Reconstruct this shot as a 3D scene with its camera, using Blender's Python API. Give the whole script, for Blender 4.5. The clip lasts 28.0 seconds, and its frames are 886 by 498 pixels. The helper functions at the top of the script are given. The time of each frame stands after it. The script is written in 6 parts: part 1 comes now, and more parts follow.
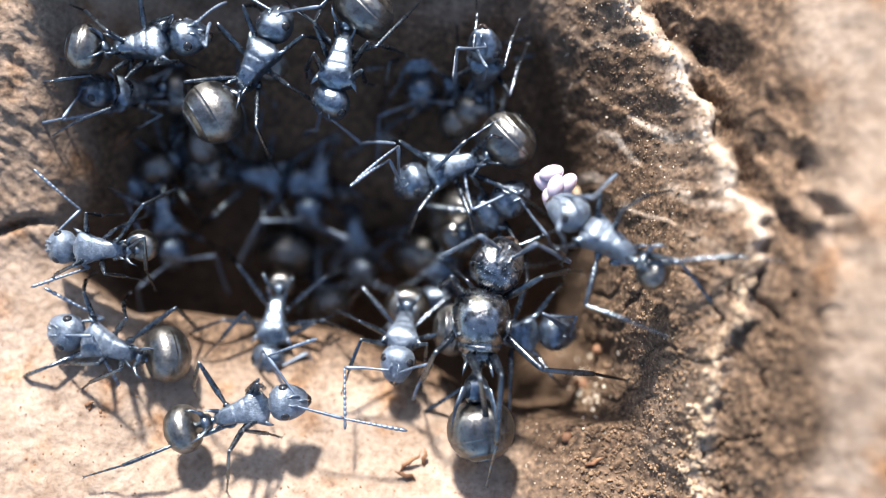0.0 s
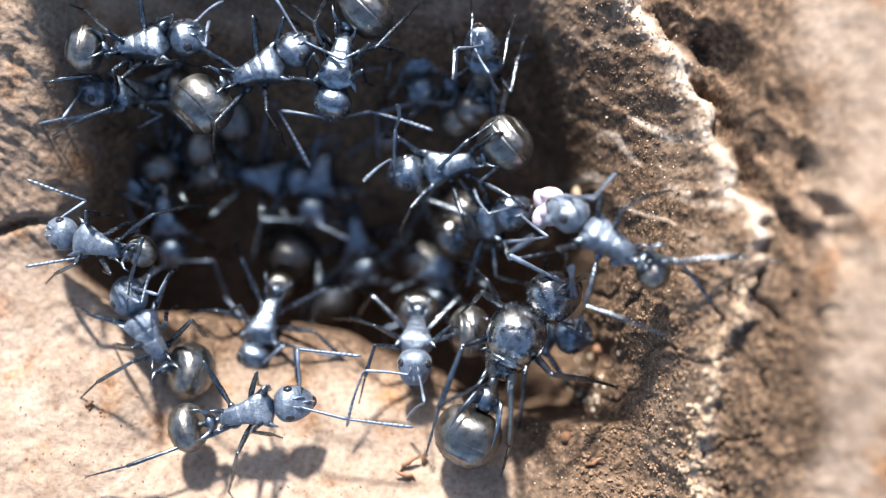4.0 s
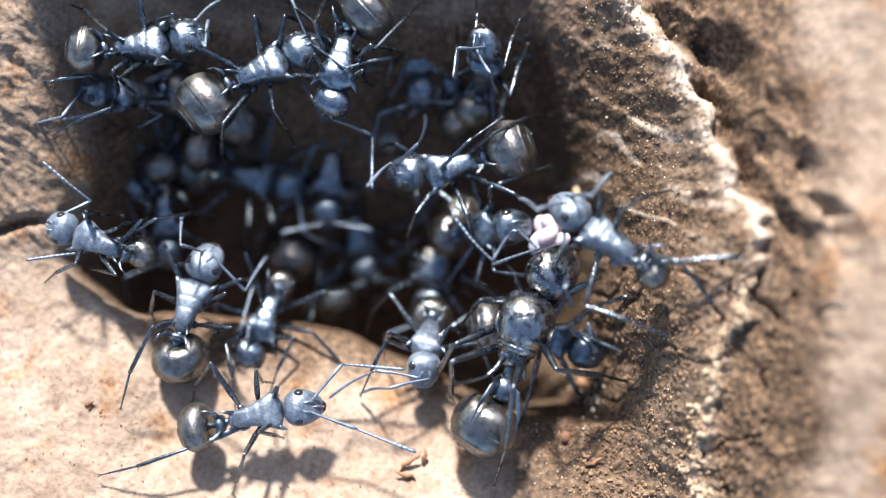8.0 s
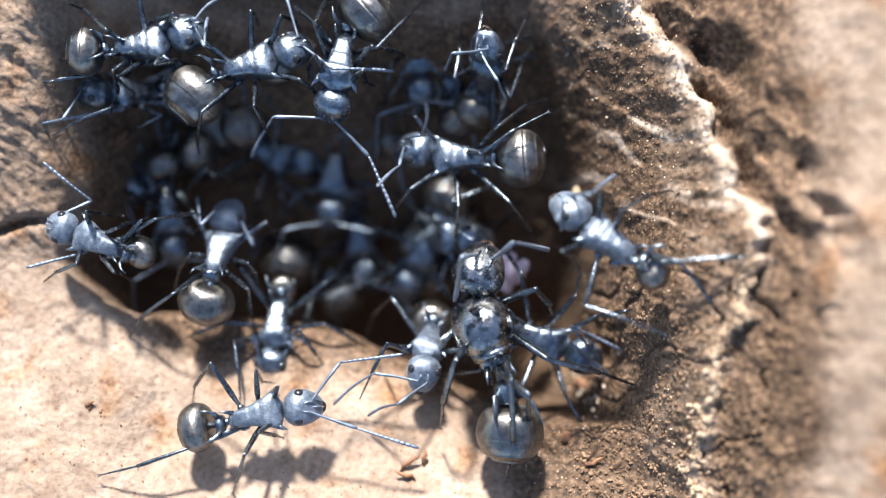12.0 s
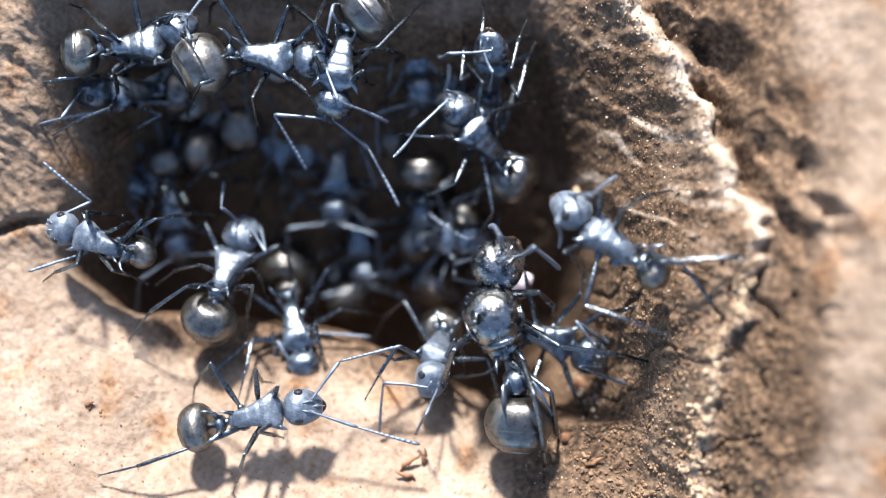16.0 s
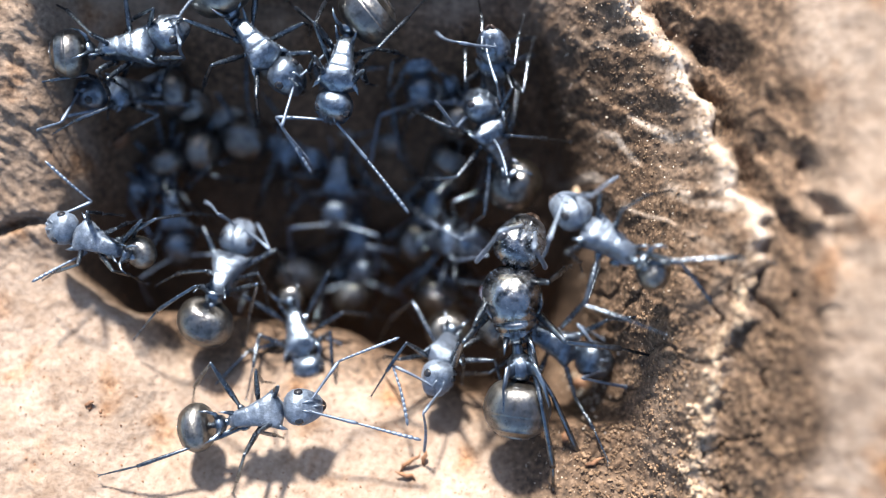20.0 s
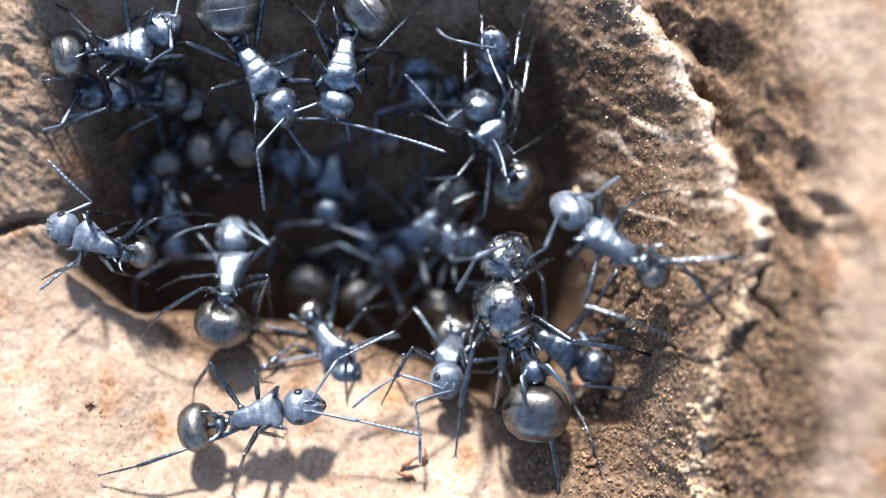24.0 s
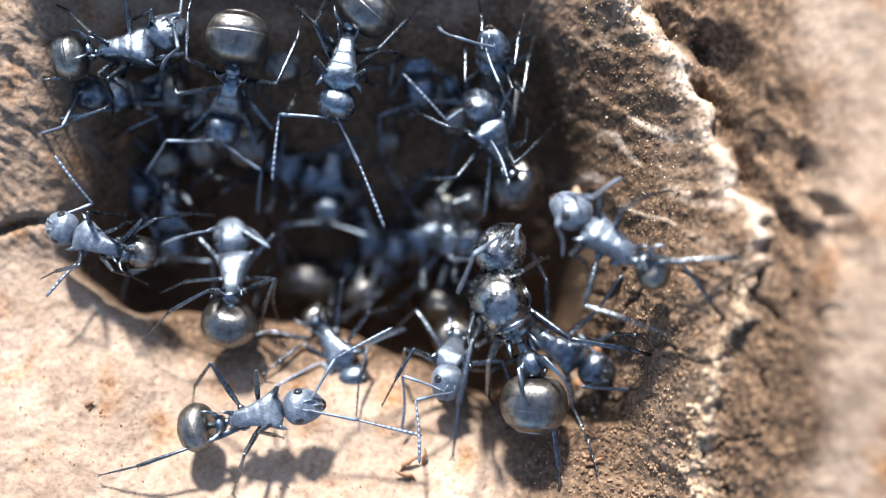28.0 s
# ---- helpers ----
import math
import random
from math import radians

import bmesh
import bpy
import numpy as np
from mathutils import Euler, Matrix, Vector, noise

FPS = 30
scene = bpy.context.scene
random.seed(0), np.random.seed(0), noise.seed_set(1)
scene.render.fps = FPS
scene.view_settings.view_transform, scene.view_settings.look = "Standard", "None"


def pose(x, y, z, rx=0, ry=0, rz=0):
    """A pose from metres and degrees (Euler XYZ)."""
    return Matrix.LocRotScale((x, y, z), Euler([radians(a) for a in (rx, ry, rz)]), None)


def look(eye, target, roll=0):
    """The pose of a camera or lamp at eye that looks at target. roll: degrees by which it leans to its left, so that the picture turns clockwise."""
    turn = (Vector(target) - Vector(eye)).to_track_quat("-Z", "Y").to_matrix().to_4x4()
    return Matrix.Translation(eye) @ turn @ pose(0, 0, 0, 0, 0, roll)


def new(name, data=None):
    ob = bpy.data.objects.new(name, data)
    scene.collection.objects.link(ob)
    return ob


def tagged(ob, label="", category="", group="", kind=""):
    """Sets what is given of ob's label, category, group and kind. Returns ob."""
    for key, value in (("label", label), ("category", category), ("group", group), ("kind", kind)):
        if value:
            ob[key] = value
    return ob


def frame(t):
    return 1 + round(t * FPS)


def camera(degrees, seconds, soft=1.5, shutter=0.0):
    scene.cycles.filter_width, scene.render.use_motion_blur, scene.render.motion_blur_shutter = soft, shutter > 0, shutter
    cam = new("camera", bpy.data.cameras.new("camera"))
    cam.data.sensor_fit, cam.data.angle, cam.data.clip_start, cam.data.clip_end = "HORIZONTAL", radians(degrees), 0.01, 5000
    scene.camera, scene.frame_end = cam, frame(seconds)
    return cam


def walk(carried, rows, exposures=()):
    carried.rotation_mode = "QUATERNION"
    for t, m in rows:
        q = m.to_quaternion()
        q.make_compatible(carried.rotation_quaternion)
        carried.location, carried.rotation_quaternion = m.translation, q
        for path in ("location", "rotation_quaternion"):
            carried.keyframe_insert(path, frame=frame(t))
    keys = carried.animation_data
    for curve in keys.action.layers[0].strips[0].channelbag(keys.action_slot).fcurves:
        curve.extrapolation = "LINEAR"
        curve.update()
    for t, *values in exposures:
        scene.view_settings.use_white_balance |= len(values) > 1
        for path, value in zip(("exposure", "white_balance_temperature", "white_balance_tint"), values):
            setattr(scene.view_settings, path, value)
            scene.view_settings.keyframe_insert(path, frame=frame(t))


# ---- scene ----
EYE = (0.0, 0.0, 0.0473)
cam = camera(45.0, 28.0, soft=1.1, shutter=0.3)
cam.data.dof.use_dof, cam.data.dof.focus_distance, cam.data.dof.aperture_fstop = True, 0.0452, 18.0
walk(cam, [(0.0, pose(*EYE)), (28.0, pose(*EYE))])

# ---- daylight ----
SUN_WAY = Vector((-0.10, 0.835, 0.55)).normalized()
world = bpy.data.worlds.new("sky")
scene.world = world
world.use_nodes = True
sky = world.node_tree.nodes.new("ShaderNodeTexSky")
sky.sky_type, sky.sun_disc = "NISHITA", False
sky.sun_elevation, sky.sun_rotation = math.asin(SUN_WAY.z), math.atan2(SUN_WAY.x, SUN_WAY.y)
world.node_tree.nodes["Background"].inputs["Strength"].default_value = 0.105
world.node_tree.links.new(sky.outputs["Color"], world.node_tree.nodes["Background"].inputs["Color"])
sun = new("sun", bpy.data.lights.new("sun", "SUN"))
sun.data.energy, sun.data.angle, sun.data.color = 5.0, radians(5.0), (1.0, 0.96, 0.905)
sun.matrix_world = look(SUN_WAY, (0, 0, 0))
scene.view_settings.exposure = 1.56

# ---- lie of the land: plan in millimetres, x to the right, y away, z up ----
MM = 0.001


def lattice(ix, iy, seed):
    """A steady random value 0..1 for each lattice point."""
    h = (ix.astype(np.int64) * 374761393 + iy.astype(np.int64) * 668265263 + seed * 974711) & 0xFFFFFFFF
    h = ((h ^ (h >> 13)) * 1274126177) & 0xFFFFFFFF
    h = ((h ^ (h >> 16)) * 1103515245) & 0xFFFFFFFF
    return ((h ^ (h >> 15)) & 0xFFFF) / 65535.0


def value_noise(x, y, seed):
    ix, iy = np.floor(x), np.floor(y)
    fx, fy = x - ix, y - iy
    fx, fy = fx * fx * (3 - 2 * fx), fy * fy * (3 - 2 * fy)
    a, b = lattice(ix, iy, seed), lattice(ix + 1, iy, seed)
    c, d = lattice(ix, iy + 1, seed), lattice(ix + 1, iy + 1, seed)
    return (a + (b - a) * fx) * (1 - fy) + (c + (d - c) * fx) * fy - 0.5


def fractal(x, y, size, seed, octaves=3):
    total, gain = 0.0, 1.0
    for k in range(octaves):
        total = total + gain * value_noise(x / size * 2 ** k + 17.3 * k, y / size * 2 ** k - 9.1 * k, seed + k)
        gain *= 0.5
    return total


def ease(a, b, v):
    k = np.clip((v - a) / (b - a), 0, 1)
    return k * k * (3 - 2 * k)


def higher(a, b, soft):
    """The greater of two heights, with a rounded corner."""
    h = np.clip(0.5 + 0.5 * (a - b) / soft, 0, 1)
    return b + (a - b) * h + soft * h * (1 - h)


CREST = ((-16.0, 9.6), (-9.8, 10.0), (-7.1, 10.2), (-4.5, 10.4), (-2.7, 11.3), (-0.5, 11.6), (1.3, 11.7), (2.2, 10.8), (3.9, 10.8), (4.7, 10.2), (5.6, 10.1), (7.4, 9.3), (8.3, 9.0), (9.9, 7.9), (12.0, 6.6), (16.0, 5.0))
BRINK = ((-19.0, -0.3), (-17.3, -0.9), (-14.0, -2.6), (-10.0, -3.3), (-7.0, -3.4), (-3.8, -4.1), (-0.6, -5.4), (1.2, -6.4), (4.0, -7.4))


def crest_x(y):
    """Where the lip of the right wall runs."""
    return np.interp(y, [p[0] for p in CREST], [p[1] for p in CREST])


def slope_x(y):
    """The smooth run of the wall under its torn lip."""
    y = np.clip(y, -16, 14)
    return 10.7 + 0.35 * np.sin(0.45 * y + 0.2) - 0.020 * np.clip(y - 1, 0, 13) ** 2


def jag(y):
    """How far the worn lip strays to either side."""
    return 0.45 * value_noise(y / 1.1, y * 0, 5) + 0.35 * value_noise(y / 0.45, y * 0, 6)


def brink_y(x):
    """The near edge of the hollow."""
    return np.interp(x, [p[0] for p in BRINK], [p[1] for p in BRINK])


def layer_phase(x, y, step, seed, lean):
    s = (lean * x + (1 - 0.3 * lean) * y) / step + 1.1 * fractal(x, y, 3.2, seed, 3)
    return s - np.floor(s)


def terraces(x, y, step, seed, lean):
    """Torn bark layers: each rises slowly and breaks off short; 0..1."""
    k = layer_phase(x, y, step, seed, lean)
    return np.where(k < 0.8, k / 0.8, (1 - k) / 0.2)


def ground(x, y):
    """Height of the bark in millimetres."""
    x, y = np.asarray(x, float), np.asarray(y, float)
    wob = fractal(x, y, 3.0, 11, 2)
    # open floor, gently uneven, dished in front of the hollow
    floor = 0.55 * fractal(x, y, 7.0, 21, 3) + 0.15 * (np.sqrt((y + 3.5) ** 2 + 12.0) - np.maximum(y, -14.0) - 3.5) - 0.9 + 0.26 * np.clip(y + 0.5, 0, 14) * ease(-14.0, -18.0, x)
    floor = floor - 1.1 * ease(-14.5, -11.5, x) * ease(6, 3, x) * ease(-12.5, -8.0, y)
    # the hollow: its floor drops away from the far rim towards the near lip
    deep = np.maximum(-1.4 - 0.70 * (11.4 - y), -12.0) + 1.0 * wob
    left = ease(-17.5, -15.7 + 2.3 * ease(0.5, 3.0, y), x + 0.7 * wob - 0.9 * ease(0.0, -3.0, y))
    brink = brink_y(x)
    near = ease(-0.3, 0.7, y - brink + 0.7 * wob)
    pit = left * near
    # the floor rolls over towards the brink
    floor = floor - 1.5 * ease(-3.0, 0.6, y - brink + 0.8 * wob) * ease(-15.5, -12.0, x) * ease(6, 3, x) * ease(6, 2, y - brink)
    z = floor * (1 - pit) + np.minimum(deep, floor) * pit
    # a far rim added out of view, raised to keep sun off the hollow
    z = z + ease(11.6, 14.2, y + 0.5 * wob) * ease(-18.8, -16.7, x) * ease(7.2, 0.5, x + 2.0 * fractal(x, y, 2.2, 13, 2)) * (4.2 + 0.5 * wob)
    # the right wall with its lip, and the bark that lies behind it
    foot = 6.6 - 0.28 * np.clip(y - 1, 0, 13) - 2.0 * ease(-4.5, -7.5, y)
    crest = crest_x(y) + jag(y)
    ramp = slope_x(y)
    top = 5.6 - 0.30 * np.clip(y - 1, 0, 13)
    rise = np.clip((x - foot) / (ramp - foot), -1.5, 1.0)
    base = -8.0 + 0.45 * np.clip(y - 1, 0, 11)
    wall = base + (top - base) * np.where(rise > 0, np.abs(rise) ** (0.45 + 0.4 * ease(-3, -7, y) + 0.1 * ease(2, 6, y)), 2.0 * rise) + 0.12 * wob
    over = x - crest
    beyond = top + 0.75 * np.clip(x - ramp, 0, 7) - 0.5 * np.exp(-((over - 0.8) / 0.45) ** 2)
    wall = np.where(x > ramp, beyond, wall)
    zone = ease(3.0, 5.5, x)
    upper = ease(-2.0, 1.5, y)
    inside = ease(0.5, -0.3, over)
    mask = np.clip(0.55 + 1.3 * fractal(x, y, 2.4, 57, 2), 0.1, 1.2)
    # torn layers run slantwise down the upper wall; the lower wall is lumpier
    wall = wall + zone * inside * upper * ease(3.2, 7.0, x) * mask * (0.22 * terraces(x, y, 1.7, 31, 0.62) + 0.10 * terraces(x, y, 0.62, 35, 0.75))
    wall = wall + zone * inside * (1 - 0.7 * upper) * (0.26 * fractal(x, y, 1.6, 33, 3) + 0.55 * np.abs(fractal(x, y, 0.60, 34, 3)) + 0.24 * (0.25 - np.abs(fractal(x * 0.8 + y * 0.5, y * 0.8 - x * 0.4, 1.3, 39, 3))))
    # fine cracks craze the lower wall
    craze = np.abs(fractal(x * 1.2, y * 0.8, 2.3, 73, 3))
    wall = wall - 0.5 * np.exp(-(craze / 0.025) ** 2) * (1 - upper) * ease(6.0, 8.0, x) * ease(15.0, 13.0, x)
    # the bright worn lip, thick above and beaded below
    edge = np.where(over < 0, 0.45 + 0.45 * upper, 0.34 + 0.14 * upper) * (1 + 0.7 * value_noise(y / 0.5, x * 0, 8))
    wall = wall + np.exp(-(over / edge) ** 2) * (0.45 + 0.35 * upper) * (0.75 + 0.5 * value_noise(y / 0.7, x * 0, 18))
    # dark pockets under the torn flakes just behind the lip
    pocket = np.clip(fractal(x * 1.1 + 0.3 * y, y * 0.6, 1.5, 65, 2) + 0.12, 0, 0.5)
    wall = wall - (0.7 + 2.0 * upper) * pocket * ease(0.45, 0.9, over) * ease(3.4, 2.0, over)
    # loose flakes behind the lip, upright in the grain, and broad soft swells further back
    behind = ease(0.2, 1.2, over)
    flakes = np.abs(fractal(x * 1.2 + 0.35 * y, y * 0.55, 1.5, 49, 3))
    wall = wall + behind * ease(4.5, 2.2, over) * ((0.25 + 0.5 * upper) * (0.7 - 2.0 * flakes) + 0.22 * fractal(x, y, 0.8, 43, 2))
    wall = wall + behind * 0.35 * fractal(x * 1.15, y * 0.5, 3.0, 41, 2)
    z = higher(wall, z, 1.1)
    # a worn brink
    z = z + 0.22 * fractal(x, y, 1.3, 45, 3) * np.exp(-((y - brink) / 1.3) ** 2) * ease(5, 3, x) * ease(-18.2, -17, x)
    # a crack in the floor beside the hollow
    crack_y = 1.05 + 0.25 * np.sin(x * 1.3) + 0.05 * (x + 18)
    z = z - 0.8 * np.exp(-((y - crack_y) / 0.22) ** 2) * ease(-16.6, -18.2, x)
    # weathered flakes on the far part of the floor
    z = z + 0.30 * fractal(x + 0.9 * y, 0.45 * y - 0.3 * x, 0.70, 47, 4) * ease(-16.2, -17.5, x) * ease(-2.0, 1.0, y) * ease(30, 18, y)
    # pits and small scabs on the open floor
    scab = fractal(x, y, 0.75, 53, 3)
    z = z + (0.10 * scab - 0.16 * np.maximum(-scab - 0.28, 0)) * ease(-5.0, -13.0, x) * ease(0.0, -3.0, y)
    # grain: crumbs and pores
    z = z + 0.10 * fractal(x, y, 0.62, 51, 3) * (0.35 + 0.65 * np.maximum(zone, 1.6 * ease(-15, -17.5, x) * ease(-3, 0, y)))
    z = z + zone * ease(3.0, 1.0, over) * (0.09 * fractal(x, y, 0.42, 61, 2) + 0.20 * np.maximum(fractal(x, y, 0.30, 63, 2) + 0.05, 0))
    return z


# ---- materials ----
def shader(name, rough=0.5, metal=0.0, spec=0.5):
    m = bpy.data.materials.new(name)
    m.use_nodes = True
    b = m.node_tree.nodes["Principled BSDF"]
    b.inputs["Roughness"].default_value, b.inputs["Metallic"].default_value = rough, metal
    b.inputs["Specular IOR Level"].default_value = spec
    return m, m.node_tree.nodes, m.node_tree.links, b


def grain_node(n, l, scale, detail=4.0, kind="ShaderNodeTexNoise"):
    """A noise in the thing's own space; scale in features per metre."""
    co, tex = n.new("ShaderNodeTexCoord"), n.new(kind)
    tex.inputs["Scale"].default_value = scale
    if kind == "ShaderNodeTexNoise":
        tex.inputs["Detail"].default_value = detail
    l.new(co.outputs["Object"], tex.inputs["Vector"])
    return tex


def ramp_node(n, l, source, stops):
    r = n.new("ShaderNodeValToRGB")
    while len(r.color_ramp.elements) < len(stops):
        r.color_ramp.elements.new(0.5)
    for e, (at, col) in zip(r.color_ramp.elements, stops):
        e.position, e.color = at, (*col, 1.0)
    l.new(source, r.inputs["Fac"])
    return r


def blend_node(n, l, fac, a, b, how="MIX"):
    m = n.new("ShaderNodeMix")
    m.data_type, m.blend_type = "RGBA", how
    for socket, v in ((0, fac), (6, a), (7, b)):
        if isinstance(v, (int, float)):
            m.inputs[socket].default_value = v
        elif isinstance(v, tuple):
            m.inputs[socket].default_value = (*v, 1.0)
        else:
            l.new(v, m.inputs[socket])
    return m.outputs[2]


def relief(n, l, b, source, strength, distance):
    bump = n.new("ShaderNodeBump")
    bump.inputs["Strength"].default_value, bump.inputs["Distance"].default_value = strength, distance
    l.new(source, bump.inputs["Height"])
    l.new(bump.outputs["Normal"], b.inputs["Normal"])
    return bump


def bark_material():
    m, n, l, b = shader("weathered_bark", 0.85, 0.0, 0.25)
    broad = grain_node(n, l, 170.0, 5.0)
    stain = grain_node(n, l, 420.0, 6.0)
    fine = grain_node(n, l, 4200.0, 4.0)
    pale = ramp_node(n, l, fine.outputs["Fac"], [(0.28, (0.218, 0.156, 0.118)), (0.42, (0.300, 0.225, 0.172)), (0.75, (0.375, 0.298, 0.238))])
    mottle = grain_node(n, l, 1100.0, 5.0)
    rust = ramp_node(n, l, fine.outputs["Fac"], [(0.30, (0.12, 0.05, 0.02)), (0.55, (0.29, 0.15, 0.07)), (0.78, (0.40, 0.26, 0.15))])
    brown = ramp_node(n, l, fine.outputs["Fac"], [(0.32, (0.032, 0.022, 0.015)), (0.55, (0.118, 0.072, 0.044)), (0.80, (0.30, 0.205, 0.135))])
    patch = ramp_node(n, l, stain.outputs["Fac"], [(0.54, (0, 0, 0)), (0.72, (1, 1, 1))])
    base = blend_node(n, l, patch.outputs["Color"], pale.outputs["Color"], rust.outputs["Color"])
    worn = ramp_node(n, l, mottle.outputs["Fac"], [(0.36, (0.80, 0.76, 0.73)), (0.52, (1.0, 1.0, 1.0)), (0.70, (1.08, 1.06, 1.04))])
    base = blend_node(n, l, 1.0, base, worn.outputs["Color"], "MULTIPLY")
    # raw brown wood of hollow and right wall, with the hollow's shade painted in
    wood_shade = n.new("ShaderNodeAttribute")
    wood_shade.attribute_name = "wood_shade"
    base = blend_node(n, l, wood_shade.outputs["Fac"], base, brown.outputs["Color"])
    spots = ramp_node(n, l, broad.outputs["Fac"], [(0.35, (0.72, 0.70, 0.68)), (0.6, (1, 1, 1))])
    base = blend_node(n, l, 1.0, base, spots.outputs["Color"], "MULTIPLY")
    # pale torn fibre, also painting the light caught by lip and layer edges
    lit_fibre = ramp_node(n, l, fine.outputs["Fac"], [(0.30, (0.30, 0.23, 0.17)), (0.60, (0.58, 0.49, 0.41))])
    torn_lit = n.new("ShaderNodeAttribute")
    torn_lit.attribute_name = "torn_lit"
    base = blend_node(n, l, torn_lit.outputs["Fac"], base, lit_fibre.outputs["Color"])
    l.new(base, b.inputs["Base Color"])
    relief(n, l, b, fine.outputs["Fac"], 0.6, 0.00012)
    return m


def shell_material(name, dark, light, rough, sheen, gloss, tint=(0.66, 0.82, 1.0), grain=5200.0, brushed=0.0, coarse=0.000018, patchy=0.0):
    """Black horny shell under a close coat of silvery down."""
    m, n, l, b = shader(name, rough, 0.0, 0.6)
    pores, cloud = grain_node(n, l, grain, 3.0), grain_node(n, l, 900.0, 4.0)
    both = n.new("ShaderNodeMath")
    both.operation = "MULTIPLY_ADD"
    both.inputs[1].default_value = 0.45
    l.new(pores.outputs["Fac"], both.inputs[0])
    half = n.new("ShaderNodeMath")
    half.operation = "MULTIPLY"
    half.inputs[1].default_value = 0.55
    l.new(cloud.outputs["Fac"], half.inputs[0])
    l.new(half.outputs[0], both.inputs[2])
    c = ramp_node(n, l, both.outputs[0], [(0.40, dark), (0.62, light)])
    l.new(c.outputs["Color"], b.inputs["Base Color"])
    r = ramp_node(n, l, cloud.outputs["Fac"], [(0.3, (rough * (0.95 if brushed else 0.75),) * 3), (0.7, (rough * (1.05 if brushed else 1.3),) * 3)])
    l.new(r.outputs["Color"], b.inputs["Roughness"])
    b.inputs["Specular IOR Level"].default_value, b.inputs["IOR"].default_value = 1.0, gloss
    b.inputs["Specular Tint"].default_value = (*tint, 1.0)
    b.inputs["Sheen Weight"].default_value, b.inputs["Sheen Roughness"].default_value = sheen, 0.45
    b.inputs["Sheen Tint"].default_value = (0.85, 0.9, 1.0, 1.0)
    relief(n, l, b, pores.outputs["Fac"], 0.6, coarse)
    if patchy:
        # rubbed and torn down: the gloss comes and goes in flecks
        fleck = grain_node(n, l, 3600.0, 6.0)
        k = ramp_node(n, l, fleck.outputs["Fac"], [(0.36, (1.0 - patchy,) * 3), (0.56, (1.0, 1.0, 1.0))])
        l.new(k.outputs["Color"], b.inputs["Specular IOR Level"])
        down = blend_node(n, l, 1.0, c.outputs["Color"], k.outputs["Color"], "MULTIPLY")
        l.new(down, b.inputs["Base Color"])
    if brushed:
        # down combed from front to back spreads the gloss into a band across
        t = n.new("ShaderNodeTangent")
        t.direction_type, t.axis = "RADIAL", "X"
        b.inputs["Anisotropic"].default_value = brushed
        l.new(t.outputs["Tangent"], b.inputs["Tangent"])
    return m


def plain_material(name, a, c, rough, scale=2500.0, spec=0.5):
    m, n, l, b = shader(name, rough, 0.0, spec)
    tex = grain_node(n, l, scale, 4.0)
    r = ramp_node(n, l, tex.outputs["Fac"], [(0.3, a), (0.7, c)])
    l.new(r.outputs["Color"], b.inputs["Base Color"])
    relief(n, l, b, tex.outputs["Fac"], 0.3, 0.00003)
    return m, b


BARK = bark_material()
BODY = shell_material("downy_black_shell", (0.001, 0.0015, 0.003), (0.022, 0.028, 0.042), 0.32, 0.0, 2.2, (0.70, 0.84, 1.0), grain=13000.0, coarse=0.00003, patchy=0.6)
QUEEN_SHELL = shell_material("polished_black_shell", (0.001, 0.001, 0.002), (0.012, 0.013, 0.017), 0.23, 0.0, 2.25, (0.94, 0.97, 1.0), grain=9000.0, coarse=0.00006, patchy=0.85)
GASTER = shell_material("silky_black_gaster", (0.003, 0.0025, 0.002), (0.026, 0.022, 0.017), 0.30, 0.0, 1.9, (1.0, 0.97, 0.93), 9000.0, 0.72, 0.00003, 0.45)
# paler copy of the downy shell: sunlit brightness put into the colour
LIT_BODY = shell_material("lit_downy_shell", (0.016, 0.020, 0.028), (0.085, 0.105, 0.145), 0.46, 0.12, 1.9, (0.72, 0.85, 1.0), grain=13000.0, coarse=0.00004, patchy=0.35)
LIMB = shell_material("dark_limb_shell", (0.001, 0.0012, 0.0018), (0.009, 0.011, 0.016), 0.25, 0.0, 1.85, (0.75, 0.87, 1.0), grain=9000.0, coarse=0.00003, patchy=0.5)
FEELER = shell_material("pale_downy_antenna", (0.012, 0.016, 0.026), (0.10, 0.125, 0.175), 0.42, 0.05, 1.8, (0.70, 0.84, 1.0))
EYE_BLACK, _eye = plain_material("polished_black_eye", (0.012, 0.012, 0.014), (0.02, 0.02, 0.025), 0.12, 9000.0)
JAW, _jaw = plain_material("dark_brown_jaw", (0.015, 0.010, 0.008), (0.04, 0.024, 0.018), 0.3)
BROOD, _brood = plain_material("milky_brood", (0.46, 0.39, 0.47), (0.60, 0.52, 0.58), 0.3, 1500.0)
_brood.inputs["Subsurface Weight"].default_value, _brood.inputs["Subsurface Scale"].default_value = 0.6, 0.0006
_brood.inputs["Subsurface Radius"].default_value = (1.0, 0.7, 0.6)
CRUMB, _crumb = plain_material("pale_soil_crumb", (0.28, 0.175, 0.10), (0.55, 0.425, 0.30), 0.8)
GRIT, _grit = plain_material("glassy_sand_grain", (0.42, 0.32, 0.22), (0.72, 0.64, 0.54), 0.35)


# ---- mesh helpers ----
def mesh_object(name, verts, faces, material, parent=None, smooth=True):
    me = bpy.data.meshes.new(name)
    me.from_pydata(verts, [], faces)
    me.materials.append(material)
    me.shade_smooth() if smooth else None
    ob = new(name, me)
    ob.parent = parent
    return ob


